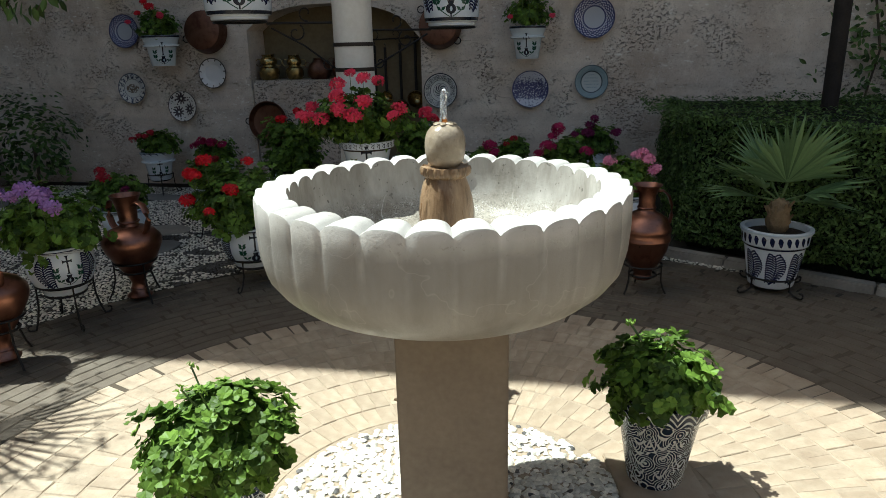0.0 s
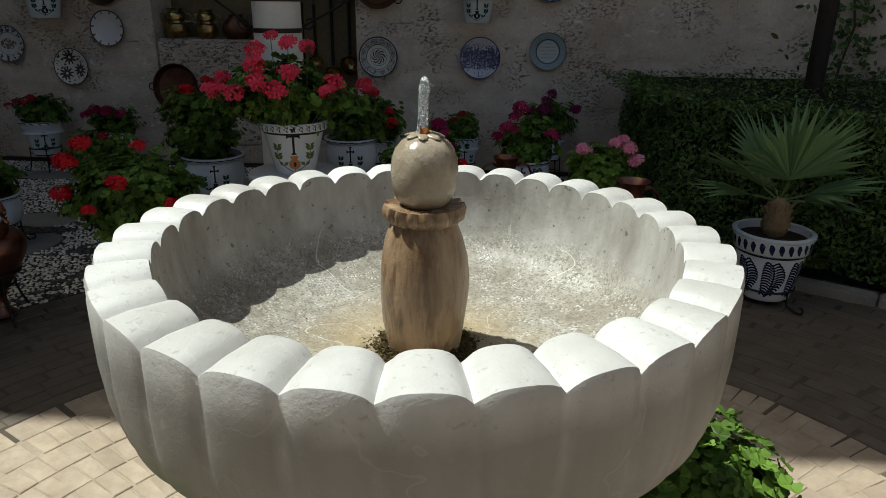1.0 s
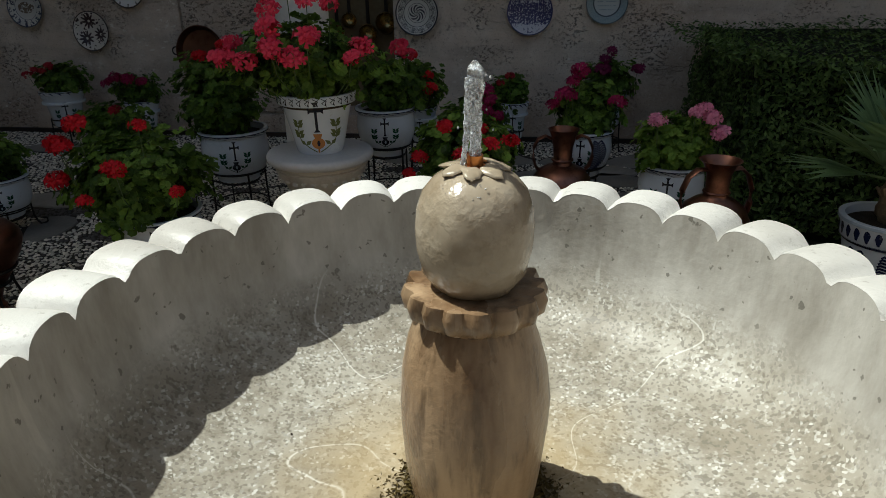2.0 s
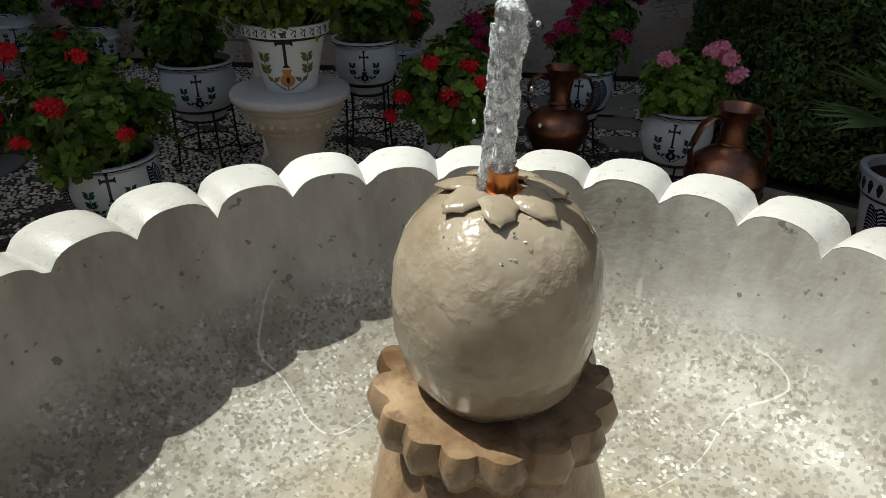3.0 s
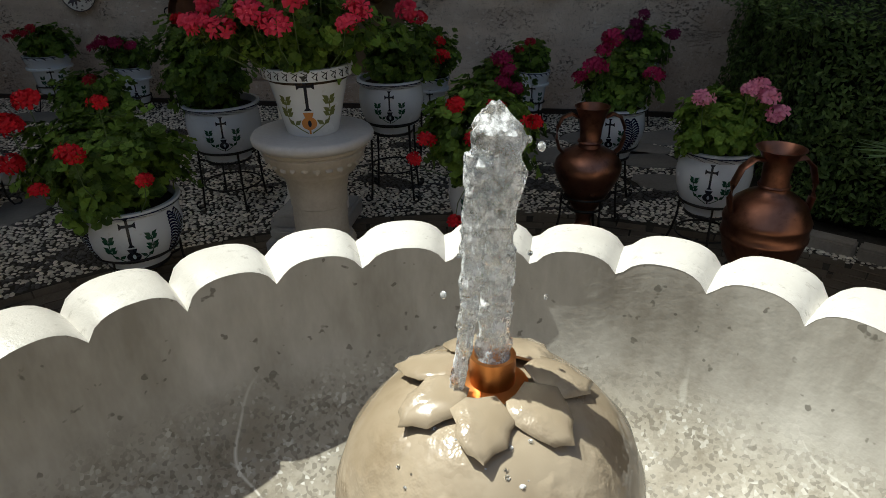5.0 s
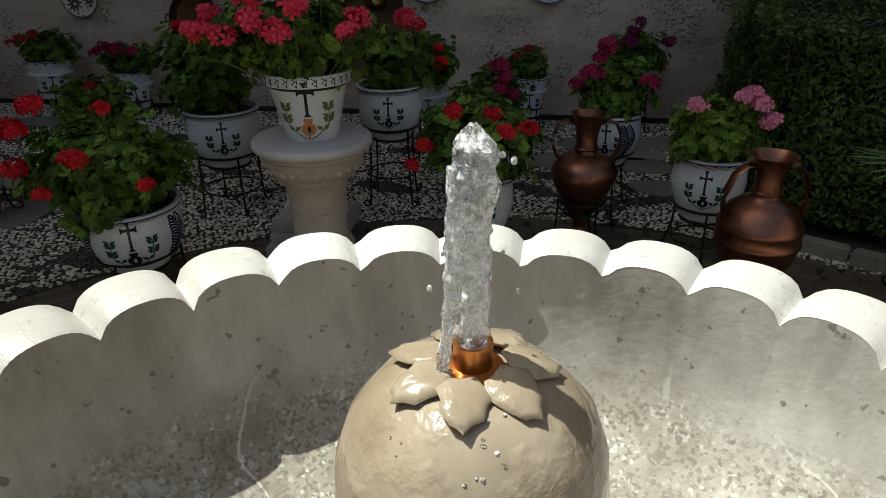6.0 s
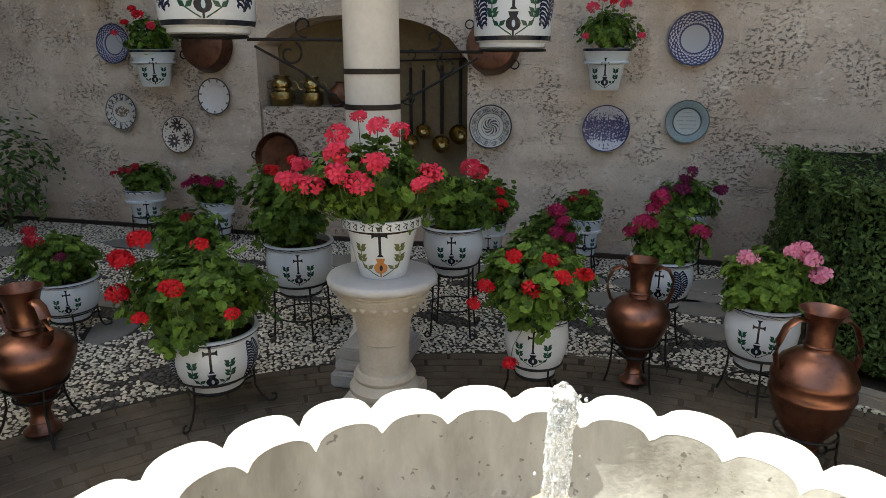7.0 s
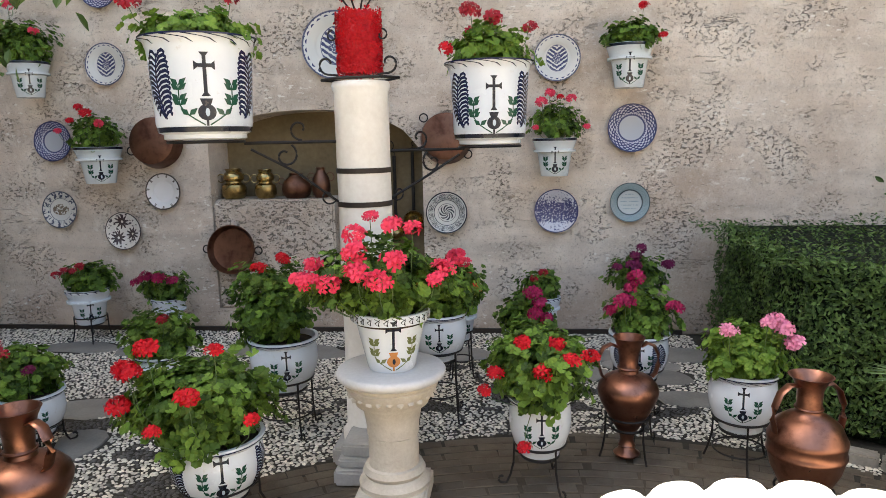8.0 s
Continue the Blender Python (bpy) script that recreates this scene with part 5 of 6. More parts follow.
# ---- the niche's kitchen ware ----
def brass_pot(x, z, r, h, label, material, tiers):
    root = thing("brass_pot", (x, WALL_Y + 0.16, z), label, "pot", "metal ware in the niche")
    prof = [(0, 0), (0.75, 0), (0.95, 0.12), (1.0, 0.3), (0.9, 0.46), (0.62, 0.52), (0.60, 0.58), (0.80, 0.64), (0.84, 0.74), (0.68, 0.86), (0.55, 0.90), (0.66, 1.0), (0.60, 1.0), (0.5, 0.92)] if tiers else \
        [(0, 0), (0.7, 0), (0.95, 0.18), (1.0, 0.38), (0.86, 0.66), (0.5, 0.86), (0.42, 0.93), (0.5, 1.0), (0.45, 1.0), (0.38, 0.93)]
    part("vessel", revolve([(a * r, b * h) for a, b in prof], 32), material, root)
    for side in (-1, 1):
        part("handle", tube(arc((side * r * 1.02, 0, h * 0.68), h * 0.14, 0, 360, 10), 0.005, 6), material, root)


brass_pot(-3.09, 1.203, 0.115, 0.27, "three-tiered worn brass pot on the ledge", BRASS, True)
brass_pot(-2.79, 1.203, 0.10, 0.26, "worn brass pot with ring handles on the ledge", BRASS, True)
brass_pot(-2.50, 1.203, 0.135, 0.22, "round copper pot on the ledge", COPPER_PAN, False)
brass_pot(-2.27, 1.203, 0.085, 0.27, "dark copper pot at the ledge's end", COPPER_PAN, False)


def ladle(x, top, length, r, label, y=0.36):
    root = thing("ladle", (x, WALL_Y + y, top), label, "ladle", "ladles in the niche")
    part("shank", tube([(0, 0, 0), (0, -0.004, -length * 0.5), (0, 0, -length)], 0.010, 6, flat=1.6), IRON, root)
    part("hook", tube(arc((0, 0, 0.02), 0.02, -90, 150, 8, "yz"), 0.004, 5), IRON, root)
    bm = bmesh.new()
    bmesh.ops.create_uvsphere(bm, u_segments=24, v_segments=12, radius=r)
    bmesh.ops.delete(bm, geom=[v for v in bm.verts if v.co.y < -0.35 * r], context="VERTS")
    bowl = part("bowl", bm, BRASS, root)
    bowl.matrix_basis = pose(0, -r * 0.3, -length - r * 0.8, 14, 0, 0)


ladle(-1.80, 1.52, 0.48, 0.070, "long-handled brass ladle in the niche")
ladle(-1.63, 1.56, 0.62, 0.085, "long-handled brass ladle with a wide bowl")
ladle(-1.46, 1.60, 0.56, 0.095, "long-handled brass skimmer hung highest")
ladle(-1.92, 1.54, 0.60, 0.07, "long-handled brass ladle close to the column")
rail = thing("hanging_rail", (-1.68, WALL_Y + 0.37, 1.60), "dark iron rail with scrolls inside the niche", "rail")
part("bar", tube([(-0.34, 0, 0), (0.30, 0, 0.02)], 0.008, 6), IRON, rail)
for k in range(3):
    part("scroll", tube(arc((-0.24 + 0.24 * k, -0.01, 0.06), 0.06, -90, 240, 12, "xz", 0.015), 0.005, 5), IRON, rail)

# ---- the column, its brackets and big pots ----
COL = (-1.308, 4.86)
column = thing("column", (COL[0], COL[1], 0), "round whitewashed column with two black iron straps", "column")
part("plinth", box((-0.19, -0.19, 0), (0.19, 0.19, 0.10), bevel=0.015), GREYSTONE, column)
part("shaft", revolve([(0.165, 0.10), (0.165, 0.14), (0.143, 0.17), (0.140, 0.6), (0.138, 1.94), (0.146, 1.955), (0.148, 1.975), (0.142, 1.99), (0, 1.99)], 48,
     wave=lambda a, i, r, z: (r * (1 + 0.012 * noise.noise(Vector((math.cos(a) * 2, math.sin(a) * 2, z * 2)))), z)), WHITE, column)
for z in (1.548, 1.378):
    part("strap", revolve([(0.139, z - 0.013), (0.1435, z - 0.013), (0.1435, z + 0.013), (0.139, z + 0.013)], 48), STRAP, column)


def bracket(name, target, foot, flip):
    """A scrolled arm from the column to a ring under a big pot."""
    dx, dy = target[0] - COL[0], target[1] - COL[1]
    ln, turn = math.hypot(dx, dy), math.degrees(math.atan2(dy, dx))
    root = thing("bracket", (COL[0], COL[1], 0), "scrolled wrought-iron bracket strapped to the white column", "bracket", "iron brackets", turn)
    part("arm", tube([(0.14, 0, foot - 0.02), (ln * 0.5, 0, foot - 0.02), (ln - 0.17, 0, foot - 0.02)], 0.009, 6), IRON, root)
    part("brace", tube([(0.14, 0, 1.39), (ln * 0.45, 0, foot - 0.17), (ln - 0.2, 0, foot - 0.05)], 0.007, 6), IRON, root)
    seat = part("seat_ring", ring(0.172, foot - 0.010, 0.008), IRON, root)
    seat.location = (ln, 0, 0)
    part("scroll", tube(arc((ln * 0.52, 0, foot - 0.085), 0.062, 120, 480, 18, "xz", 0.018), 0.006, 6), IRON, root)
    part("scroll", tube(arc((ln * 0.42, 0, foot + 0.045), 0.055, -100, 210, 16, "xz", 0.015), 0.006, 6), IRON, root)
    part("scroll", tube(arc((0.19, 0, 1.42), 0.045, 200, 520, 16, "xz", 0.012), 0.005, 6), IRON, root)


BIG_L, BIG_R = (-1.99, 4.53, 1.716), (-0.672, 5.29, 1.662)
bracket("bracket", BIG_L, BIG_L[2], False)
bracket("bracket", BIG_R, BIG_R[2], True)
potted(BIG_L, "tall", 0.268, 0.46, "big white glazed pot with cross and pomegranate on a bracket", 71, (-0.02, 0, 0.50, 0.30, 0.26, 0.125, 230, 0.055),
       [(-0.25, -0.1, 0.61, "crimson"), (0.24, -0.12, 0.60, "crimson")], 0.042, device=0.82, low=0.13, plumes=0.92, rim="wave", stripe=(0.075, 0.125), group="big bracket pots", light=True)
potted(BIG_R, "tall", 0.250, 0.45, "big white glazed pot with cross and pomegranate on a bracket", 72, (0.01, 0, 0.53, 0.25, 0.24, 0.17, 260, 0.055),
       [(-0.09, -0.1, 0.71, "crimson"), (0.03, -0.14, 0.66, "crimson"), (0.22, -0.1, 0.61, "crimson"), (-0.23, -0.08, 0.52, "red"), (-0.1, 0.1, 0.62, "crimson")], 0.045, device=0.80, low=0.13, plumes=0.92, rim="wave", stripe=(0.08, 0.13), turn=-1.42, group="big bracket pots", light=True)

lantern = thing("flower_holder", (COL[0], COL[1], 1.992), "red blossoms packed in a scrolled iron holder on the column", "flower holder")
part("base_frame", tube([(-0.20, 0, 0.012), (-0.09, -0.13, 0.010), (0.12, -0.13, 0.012), (0.20, -0.02, 0.014), (0.10, 0.12, 0.012), (-0.10, 0.12, 0.012), (-0.20, 0, 0.012)], 0.008, 6), IRON, lantern)
part("core", revolve([(0.02, 0.04), (0.095, 0.045), (0.105, 0.10), (0.105, 0.31), (0.09, 0.335), (0, 0.34)], 28), RED_WAX, lantern)
rr = random.Random(8)
for layer in range(9):
    frames = []
    for k in range(46):
        a = 2 * math.pi * k / 46 + rr.uniform(-0.06, 0.06)
        z = 0.05 + 0.034 * layer + rr.uniform(-0.014, 0.014)
        frames.append(facing((0.112 * math.cos(a), 0.112 * math.sin(a), z), (math.cos(a), math.sin(a), rr.uniform(-0.4, 0.5)), rr.uniform(0, 6), rr.uniform(0.016, 0.024)))
    part("blossom_ring", scatter("blossom_ring", *FLORET, frames), PETALS["scarlet"], lantern)
for sx in (-1, 1):
    part("scroll", tube([(sx * 0.10, -0.05, 0.03)] + arc((sx * 0.155, -0.05, 0.085), 0.05, -90, -90 + sx * 270, 12, "xz", 0.016), 0.006, 6), IRON, lantern)
    part("scroll", tube(arc((sx * 0.125, -0.04, 0.22), 0.03, 90, 90 - sx * 300, 10, "xz", 0.012), 0.005, 6), IRON, lantern)
    for q in (0.3, 0.8):
        part("stalk", tube([(sx * 0.03 * q, 0, 0.33), (sx * 0.11 * q, -0.02, 0.42)], 0.005, 5), IRON, lantern)
for k in range(5):
    flower_head((rr.uniform(-0.10, 0.10), rr.uniform(-0.06, 0.06), 0.435 + rr.uniform(-0.01, 0.03)), 0.045, "scarlet", lantern, rr)

# ---- the pedestal ----
PED = (-1.105, 4.36)
pedestal = thing("pedestal", (PED[0], PED[1], 0), "carved limestone baluster pedestal with a round marble top", "pedestal")
part("foot", box((-0.165, -0.165, 0), (0.165, 0.165, 0.09), bevel=0.012), PEDESTAL, pedestal)
part("base_moulding", revolve([(0.165, 0.09), (0.168, 0.115), (0.15, 0.14), (0.138, 0.15), (0.148, 0.17), (0.135, 0.195), (0.12, 0.20)], 40), PEDESTAL, pedestal)
part("shaft", revolve([(0.12, 0.195), (0.117, 0.22), (0.118, 0.30), (0.116, 0.345), (0.122, 0.350), (0.122, 0.358), (0.124, 0.40), (0.134, 0.46), (0.152, 0.495)], 40), PEDESTAL, pedestal)
capital = part("capital", revolve([(0.152, 0.495), (0.17, 0.500), (0.172, 0.512), (0.180, 0.52), (0.212, 0.575), (0.216, 0.590), (0.210, 0.596), (0.222, 0.604), (0.222, 0.616), (0.20, 0.62)], 48), PEDESTAL, pedestal, "capital carved with a running frieze")
rr = random.Random(3)
for k in range(26):
    a = 2 * math.pi * k / 26
    bm = bmesh.new()
    bmesh.ops.create_icosphere(bm, subdivisions=1, radius=1)
    for v in bm.verts:
        v.co = Vector((v.co.x * 0.008, v.co.y * rr.uniform(0.014, 0.02), v.co.z * rr.uniform(0.011, 0.018)))
    knob = part("carving", bm, PEDESTAL, capital)
    knob.matrix_basis = pose(0.199 * math.cos(a), 0.199 * math.sin(a), 0.552 + rr.uniform(-0.006, 0.006), 0, -30, math.degrees(a))
part("top_slab", revolve([(0.15, 0.618), (0.235, 0.620), (0.250, 0.632), (0.253, 0.650), (0.246, 0.662), (0.235, 0.666), (0, 0.666)], 48), PEDTOP, pedestal, "worn grey marble top")
steps = thing("stone_block", (-1.29, 4.66, 0), "stepped grey stone block beside the pedestal", "stone block")
part("lower_step", box((-0.145, -0.20, 0), (0.145, 0.20, 0.08), bevel=0.012), GREYSTONE, steps)
part("middle_step", box((-0.13, -0.17, 0.08), (0.145, 0.18, 0.13), bevel=0.012), GREYSTONE, steps)
part("upper_step", box((-0.115, -0.145, 0.13), (0.145, 0.16, 0.195), bevel=0.010), GREYSTONE, steps)

potted((PED[0] + 0.005, PED[1], 0.667), "cone", 0.182, 0.275, "white cone pot of coral geraniums on the pedestal", 11, (-0.05, -0.02, 0.42, 0.37, 0.28, 0.19, 520, 0.05),
       [(-0.055, -0.05, 0.71, "coral"), (-0.10, -0.16, 0.65, "coral"), (0.045, -0.1, 0.68, "coral"), (0.135, -0.08, 0.66, "coral"), (-0.09, -0.2, 0.58, "coral"), (0.065, -0.2, 0.545, "coral"), (-0.08, -0.24, 0.50, "coral"),
        (0.015, -0.25, 0.465, "coral"), (-0.305, -0.1, 0.51, "coral"), (-0.21, -0.2, 0.445, "coral"), (-0.345, -0.16, 0.455, "coral"), (-0.295, -0.2, 0.45, "coral"),
        (0.265, -0.08, 0.49, "coral"), (0.235, -0.14, 0.45, "coral")], 0.044, device=1.05, low=0.05, fruit=OCHRE, sprigs=OLIVE, rim="loops")

# ---- the pots on stands ----
R2 = "white round pot with a painted cross and red geraniums"


def stand_pot(x, y, foot, radius, height, seed, leaves, blooms, label=R2, shape="round", size=0.045, legs=4, spread=1.2, scroll=True, **kw):
    kw.setdefault("device", 0.72)
    kw.setdefault("low", 0.10 if shape != "round" else 0.26)
    kw.setdefault("rim", "wave")
    if shape == "round":
        kw.setdefault("stripe", (0.15, 0.20))
    potted((x, y, foot), shape, radius, height, label, seed, leaves, blooms, size, **kw)
    plant_stand((x, y), foot, radius * (0.80 if shape == "round" else 0.72), legs=legs, spread=spread, scroll=scroll, turn=25 + seed * 7 % 40)


stand_pot(-1.87, 4.14, 0.135, 0.215, 0.28, 12, (-0.05, -0.01, 0.45, 0.38, 0.28, 0.22, 620, 0.052),
          [(-0.25, -0.16, 0.64, "red"), (-0.35, -0.1, 0.47, "red"), (-0.20, -0.1, 0.73, "red"), (0.11, -0.12, 0.73, "red"), (0.04, -0.24, 0.57, "red"), (-0.10, -0.28, 0.44, "red"), (0.28, -0.2, 0.47, "red"), (-0.28, -0.14, 0.65, "red")], "white round pot overgrown by a red geranium", legs=3, spread=1.35, plumes=1.0, device=0.95, low=0.16)
stand_pot(-2.71, 5.24, 0.19, 0.17, 0.24, 13, (-0.02, 0, 0.36, 0.25, 0.22, 0.19, 300, 0.05), [(0.12, -0.12, 0.50, "crimson")], "white pot of a leafy geranium with one dark bloom")
stand_pot(-1.885, 5.11, 0.27, 0.205, 0.31, 14, (-0.02, -0.03, 0.52, 0.27, 0.24, 0.29, 620, 0.048), [(-0.05, -0.12, 0.75, "red"), (0.08, -0.1, 0.80, "red")], "white round pot with a cross under a leafy geranium", spread=1.1)
stand_pot(-1.0, 5.34, 0.385, 0.185, 0.29, 15, (0.06, 0, 0.43, 0.22, 0.2, 0.20, 320, 0.05), [(0.14, -0.12, 0.66, "coral"), (0.18, -0.1, 0.62, "coral")], "white round pot with a cross behind the pedestal", spread=1.15)
stand_pot(-0.92, 6.10, 0.28, 0.125, 0.24, 16, (-0.02, 0, 0.40, 0.20, 0.18, 0.20, 260, 0.05), [(0.10, -0.12, 0.40, "red"), (-0.03, -0.1, 0.62, "red"), (0.08, -0.08, 0.48, "red")], "small banded pot with a red geranium", "band", 0.05)
stand_pot(-0.415, 4.56, 0.165, 0.158, 0.30, 17, (-0.01, -0.05, 0.50, 0.30, 0.26, 0.21, 520, 0.05),
          [(-0.09, -0.16, 0.63, "red"), (0.0, -0.24, 0.52, "red"), (0.125, -0.2, 0.56, "red"), (0.215, -0.16, 0.57, "red"), (-0.26, -0.16, 0.40, "red"), (-0.08, -0.24, 0.17, "red"), (-0.21, -0.14, 0.48, "red"), (0.06, -0.1, 0.6, "red")], "white round pot with a sprawling red geranium", legs=3, spread=1.3)
stand_pot(-0.47, 5.74, 0.22, 0.14, 0.24, 18, (0, 0, 0.34, 0.20, 0.18, 0.18, 260, 0.045), [(0.05, -0.1, 0.52, "magenta"), (0.09, -0.13, 0.46, "magenta"), (0.14, -0.12, 0.36, "magenta"), (0.06, -0.16, 0.40, "magenta")], "small white pot of magenta geraniums", "band")
stand_pot(-0.28, 6.87, 0.12, 0.125, 0.29, 19, (-0.04, 0, 0.40, 0.19, 0.16, 0.15, 220, 0.045), [(-0.1, -0.1, 0.47, "crimson"), (-0.03, -0.1, 0.52, "crimson")], "small blue-banded pot against the wall", "band", 0.035)
stand_pot(0.185, 5.30, 0.30, 0.175, 0.27, 20, (0, 0, 0.40, 0.22, 0.2, 0.17, 340, 0.045), [(-0.09, -0.12, 0.57, "magenta"), (-0.12, -0.14, 0.50, "magenta"), (-0.19, -0.1, 0.44, "magenta"), (0.16, -0.1, 0.46, "magenta"), (-0.05, -0.08, 0.62, "magenta")], "white pot with blue plumes and magenta geraniums", plumes=0.6, spread=1.35, legs=3)
stand_pot(0.50, 6.95, 0.22, 0.125, 0.26, 22, (-0.03, 0, 0.38, 0.26, 0.18, 0.17, 280, 0.045), [(-0.08, -0.1, 0.54, "purple"), (-0.10, -0.12, 0.47, "purple"), (0.17, -0.1, 0.47, "purple"), (-0.22, -0.1, 0.45, "purple"), (-0.04, -0.1, 0.60, "purple")], "small pot of dark purple geraniums by the wall", "band", 0.05)
stand_pot(0.615, 4.82, 0.205, 0.172, 0.31, 23, (0.0, -0.02, 0.42, 0.215, 0.2, 0.18, 480, 0.042), [(0.08, -0.1, 0.62, "pink"), (-0.13, -0.1, 0.56, "pink"), (0.17, -0.12, 0.51, "pink"), (0.12, -0.12, 0.58, "pink"), (0.04, -0.12, 0.60, "pink")], "white round pot with a cross and pink geraniums", legs=3, spread=1.3, light=True, scroll=False)
stand_pot(-4.27, 6.86, 0.16, 0.185, 0.31, 24, (0.03, 0, 0.42, 0.25, 0.2, 0.15, 260, 0.05), [(-0.09, -0.1, 0.50, "crimson"), (0.06, -0.12, 0.54, "crimson"), (0.0, -0.12, 0.50, "crimson"), (-0.16, -0.1, 0.46, "crimson")], "banded white pot on an iron stand by the wall", "band", 0.045)
stand_pot(-3.555, 6.90, 0.08, 0.150, 0.30, 25, (-0.03, 0, 0.41, 0.26, 0.18, 0.15, 240, 0.045), [(-0.2, -0.1, 0.47, "magenta"), (-0.08, -0.12, 0.53, "magenta"), (0.14, -0.1, 0.49, "magenta"), (0.02, -0.12, 0.51, "magenta"), (-0.14, -0.12, 0.50, "magenta")], "banded white pot of magenta geraniums by the wall", "band", 0.048)
stand_pot(-3.25, 4.76, 0.10, 0.185, 0.25, 26, (-0.04, 0, 0.38, 0.26, 0.22, 0.17, 320, 0.05), [(-0.04, -0.1, 0.57, "crimson"), (0.14, -0.1, 0.43, "purple"), (-0.02, -0.1, 0.52, "crimson")], "white round pot with a dark red geranium behind a jar")
stand_pot(-2.665, 3.32, 0.20, 0.19, 0.29, 27, (-0.02, 0, 0.42, 0.34, 0.26, 0.22, 420, 0.055), [(-0.04, -0.16, 0.61, "violet"), (0.06, -0.16, 0.65, "violet"), (0.14, -0.16, 0.62, "violet"), (0.19, -0.16, 0.56, "violet"), (-0.22, -0.16, 0.43, "violet"), (-0.16, -0.1, 0.62, "violet")], "white round pot with a cross and violet geraniums", plumes=0.6, spread=1.25)


def wall_pot(x, z, seed, leaves, blooms, radius=0.175, height=0.30):
    spot = (x, WALL_Y - radius - 0.02, z)
    root = potted(spot, "band", radius, height, "small banded pot of red geraniums hooked on the wall", seed, leaves, blooms, 0.038, device=0.85, low=0.06, rim="band", group="pots on the wall", material=GLAZE_PALE)
    part("hook", tube([(0, radius * 0.85, height * 0.62), (0, radius + 0.016, height * 0.72), (0, radius + 0.016, height * 0.95)], 0.006, 5), IRON, root)


wall_pot(-4.135, 1.38, 41, (0.0, -0.02, 0.45, 0.25, 0.17, 0.17, 240, 0.045), [(-0.04, -0.1, 0.65, "red"), (-0.11, -0.12, 0.54, "red"), (0.14, -0.12, 0.51, "coral"), (-0.28, -0.06, 0.46, "coral"), (0.04, -0.14, 0.60, "red")], 0.195, 0.315)
wall_pot(-4.72, 2.13, 42, (0.0, -0.02, 0.48, 0.30, 0.2, 0.22, 280, 0.05), [(0.0, -0.1, 0.75, "coral"), (0.2, -0.1, 0.53, "coral")], 0.175, 0.30)
wall_pot(0.375, 2.07, 43, (0.0, -0.02, 0.42, 0.25, 0.17, 0.15, 240, 0.05), [(0.07, -0.1, 0.60, "red"), (0.22, -0.1, 0.38, "red")], 0.180, 0.335)
wall_pot(-0.205, 1.385, 44, (0.01, -0.02, 0.45, 0.23, 0.17, 0.17, 240, 0.045), [(-0.05, -0.1, 0.66, "coral"), (-0.11, -0.12, 0.59, "coral"), (0.11, -0.12, 0.61, "coral"), (0.24, -0.1, 0.39, "coral"), (-0.16, -0.1, 0.39, "coral"), (0.03, -0.14, 0.62, "red")], 0.178, 0.305)

# ---- copper jars on their stands ----
JAR = "tall two-handled copper jar in an iron tripod"
copper_jar((0.055, 4.87, 0.02), 0.645, 0.315, JAR, 8)
plant_stand((0.055, 4.87), 0.18, 0.115, "low black iron tripod round a copper jar", 3, 1.25, False, -55, False)
copper_jar((0.695, 4.25, 0.09), 0.60, 0.315, "squat two-handled copper jar with ridged belly in a stand", 12, True)
plant_stand((0.695, 4.25), 0.125, 0.115, "low black iron tripod round a copper jar", 3, 1.3, False, -20, False)
copper_jar((-2.49, 3.74, 0.02), 0.665, 0.36, JAR, -18)
plant_stand((-2.49, 3.74), 0.20, 0.13, "low black iron tripod round a copper jar", 3, 1.45, False, -35, False)
copper_jar((-2.62, 2.78, 0.03), 0.64, 0.33, "tall two-handled copper jar catching some sun", -30)
plant_stand((-2.62, 2.78), 0.20, 0.125, "low black iron tripod round a copper jar", 3, 1.5, False, -25, False)


# ---- the palm ----
def fan(bm, base, tip_dir, length, spread, count, rng, width=0.017):
    """A fan leaf: many folded blades from one point."""
    d = Vector(tip_dir).normalized()
    side = d.cross(Vector((0, 0, 1)))
    side = side.normalized() if side.length > 0.1 else Vector((1, 0, 0))
    for k in range(count):
        f = -1 + 2 * k / (count - 1)
        a = radians(spread) * f
        w = (d * math.cos(a) + side * math.sin(a)).normalized()
        ln = length * (0.78 + 0.22 * math.cos(a)) * rng.uniform(0.88, 1.05)
        nrm = w.cross(d.cross(side)).normalized()
        p0, p1, p2 = Vector(base), Vector(base) + w * ln * 0.55, Vector(base) + w * ln + Vector((0, 0, -ln * rng.uniform(0.03, 0.14)))
        vs = [bm.verts.new(p0 - nrm * 0.002), bm.verts.new(p0 + nrm * 0.002), bm.verts.new(p1 + nrm * width), bm.verts.new(p2), bm.verts.new(p1 - nrm * width), bm.verts.new(p1 + d.cross(side) * 0.006)]
        bm.faces.new((vs[0], vs[1], vs[5]))
        bm.faces.new((vs[1], vs[2], vs[5]))
        bm.faces.new((vs[2], vs[3], vs[5]))
        bm.faces.new((vs[3], vs[4], vs[5]))
        bm.faces.new((vs[4], vs[0], vs[5]))


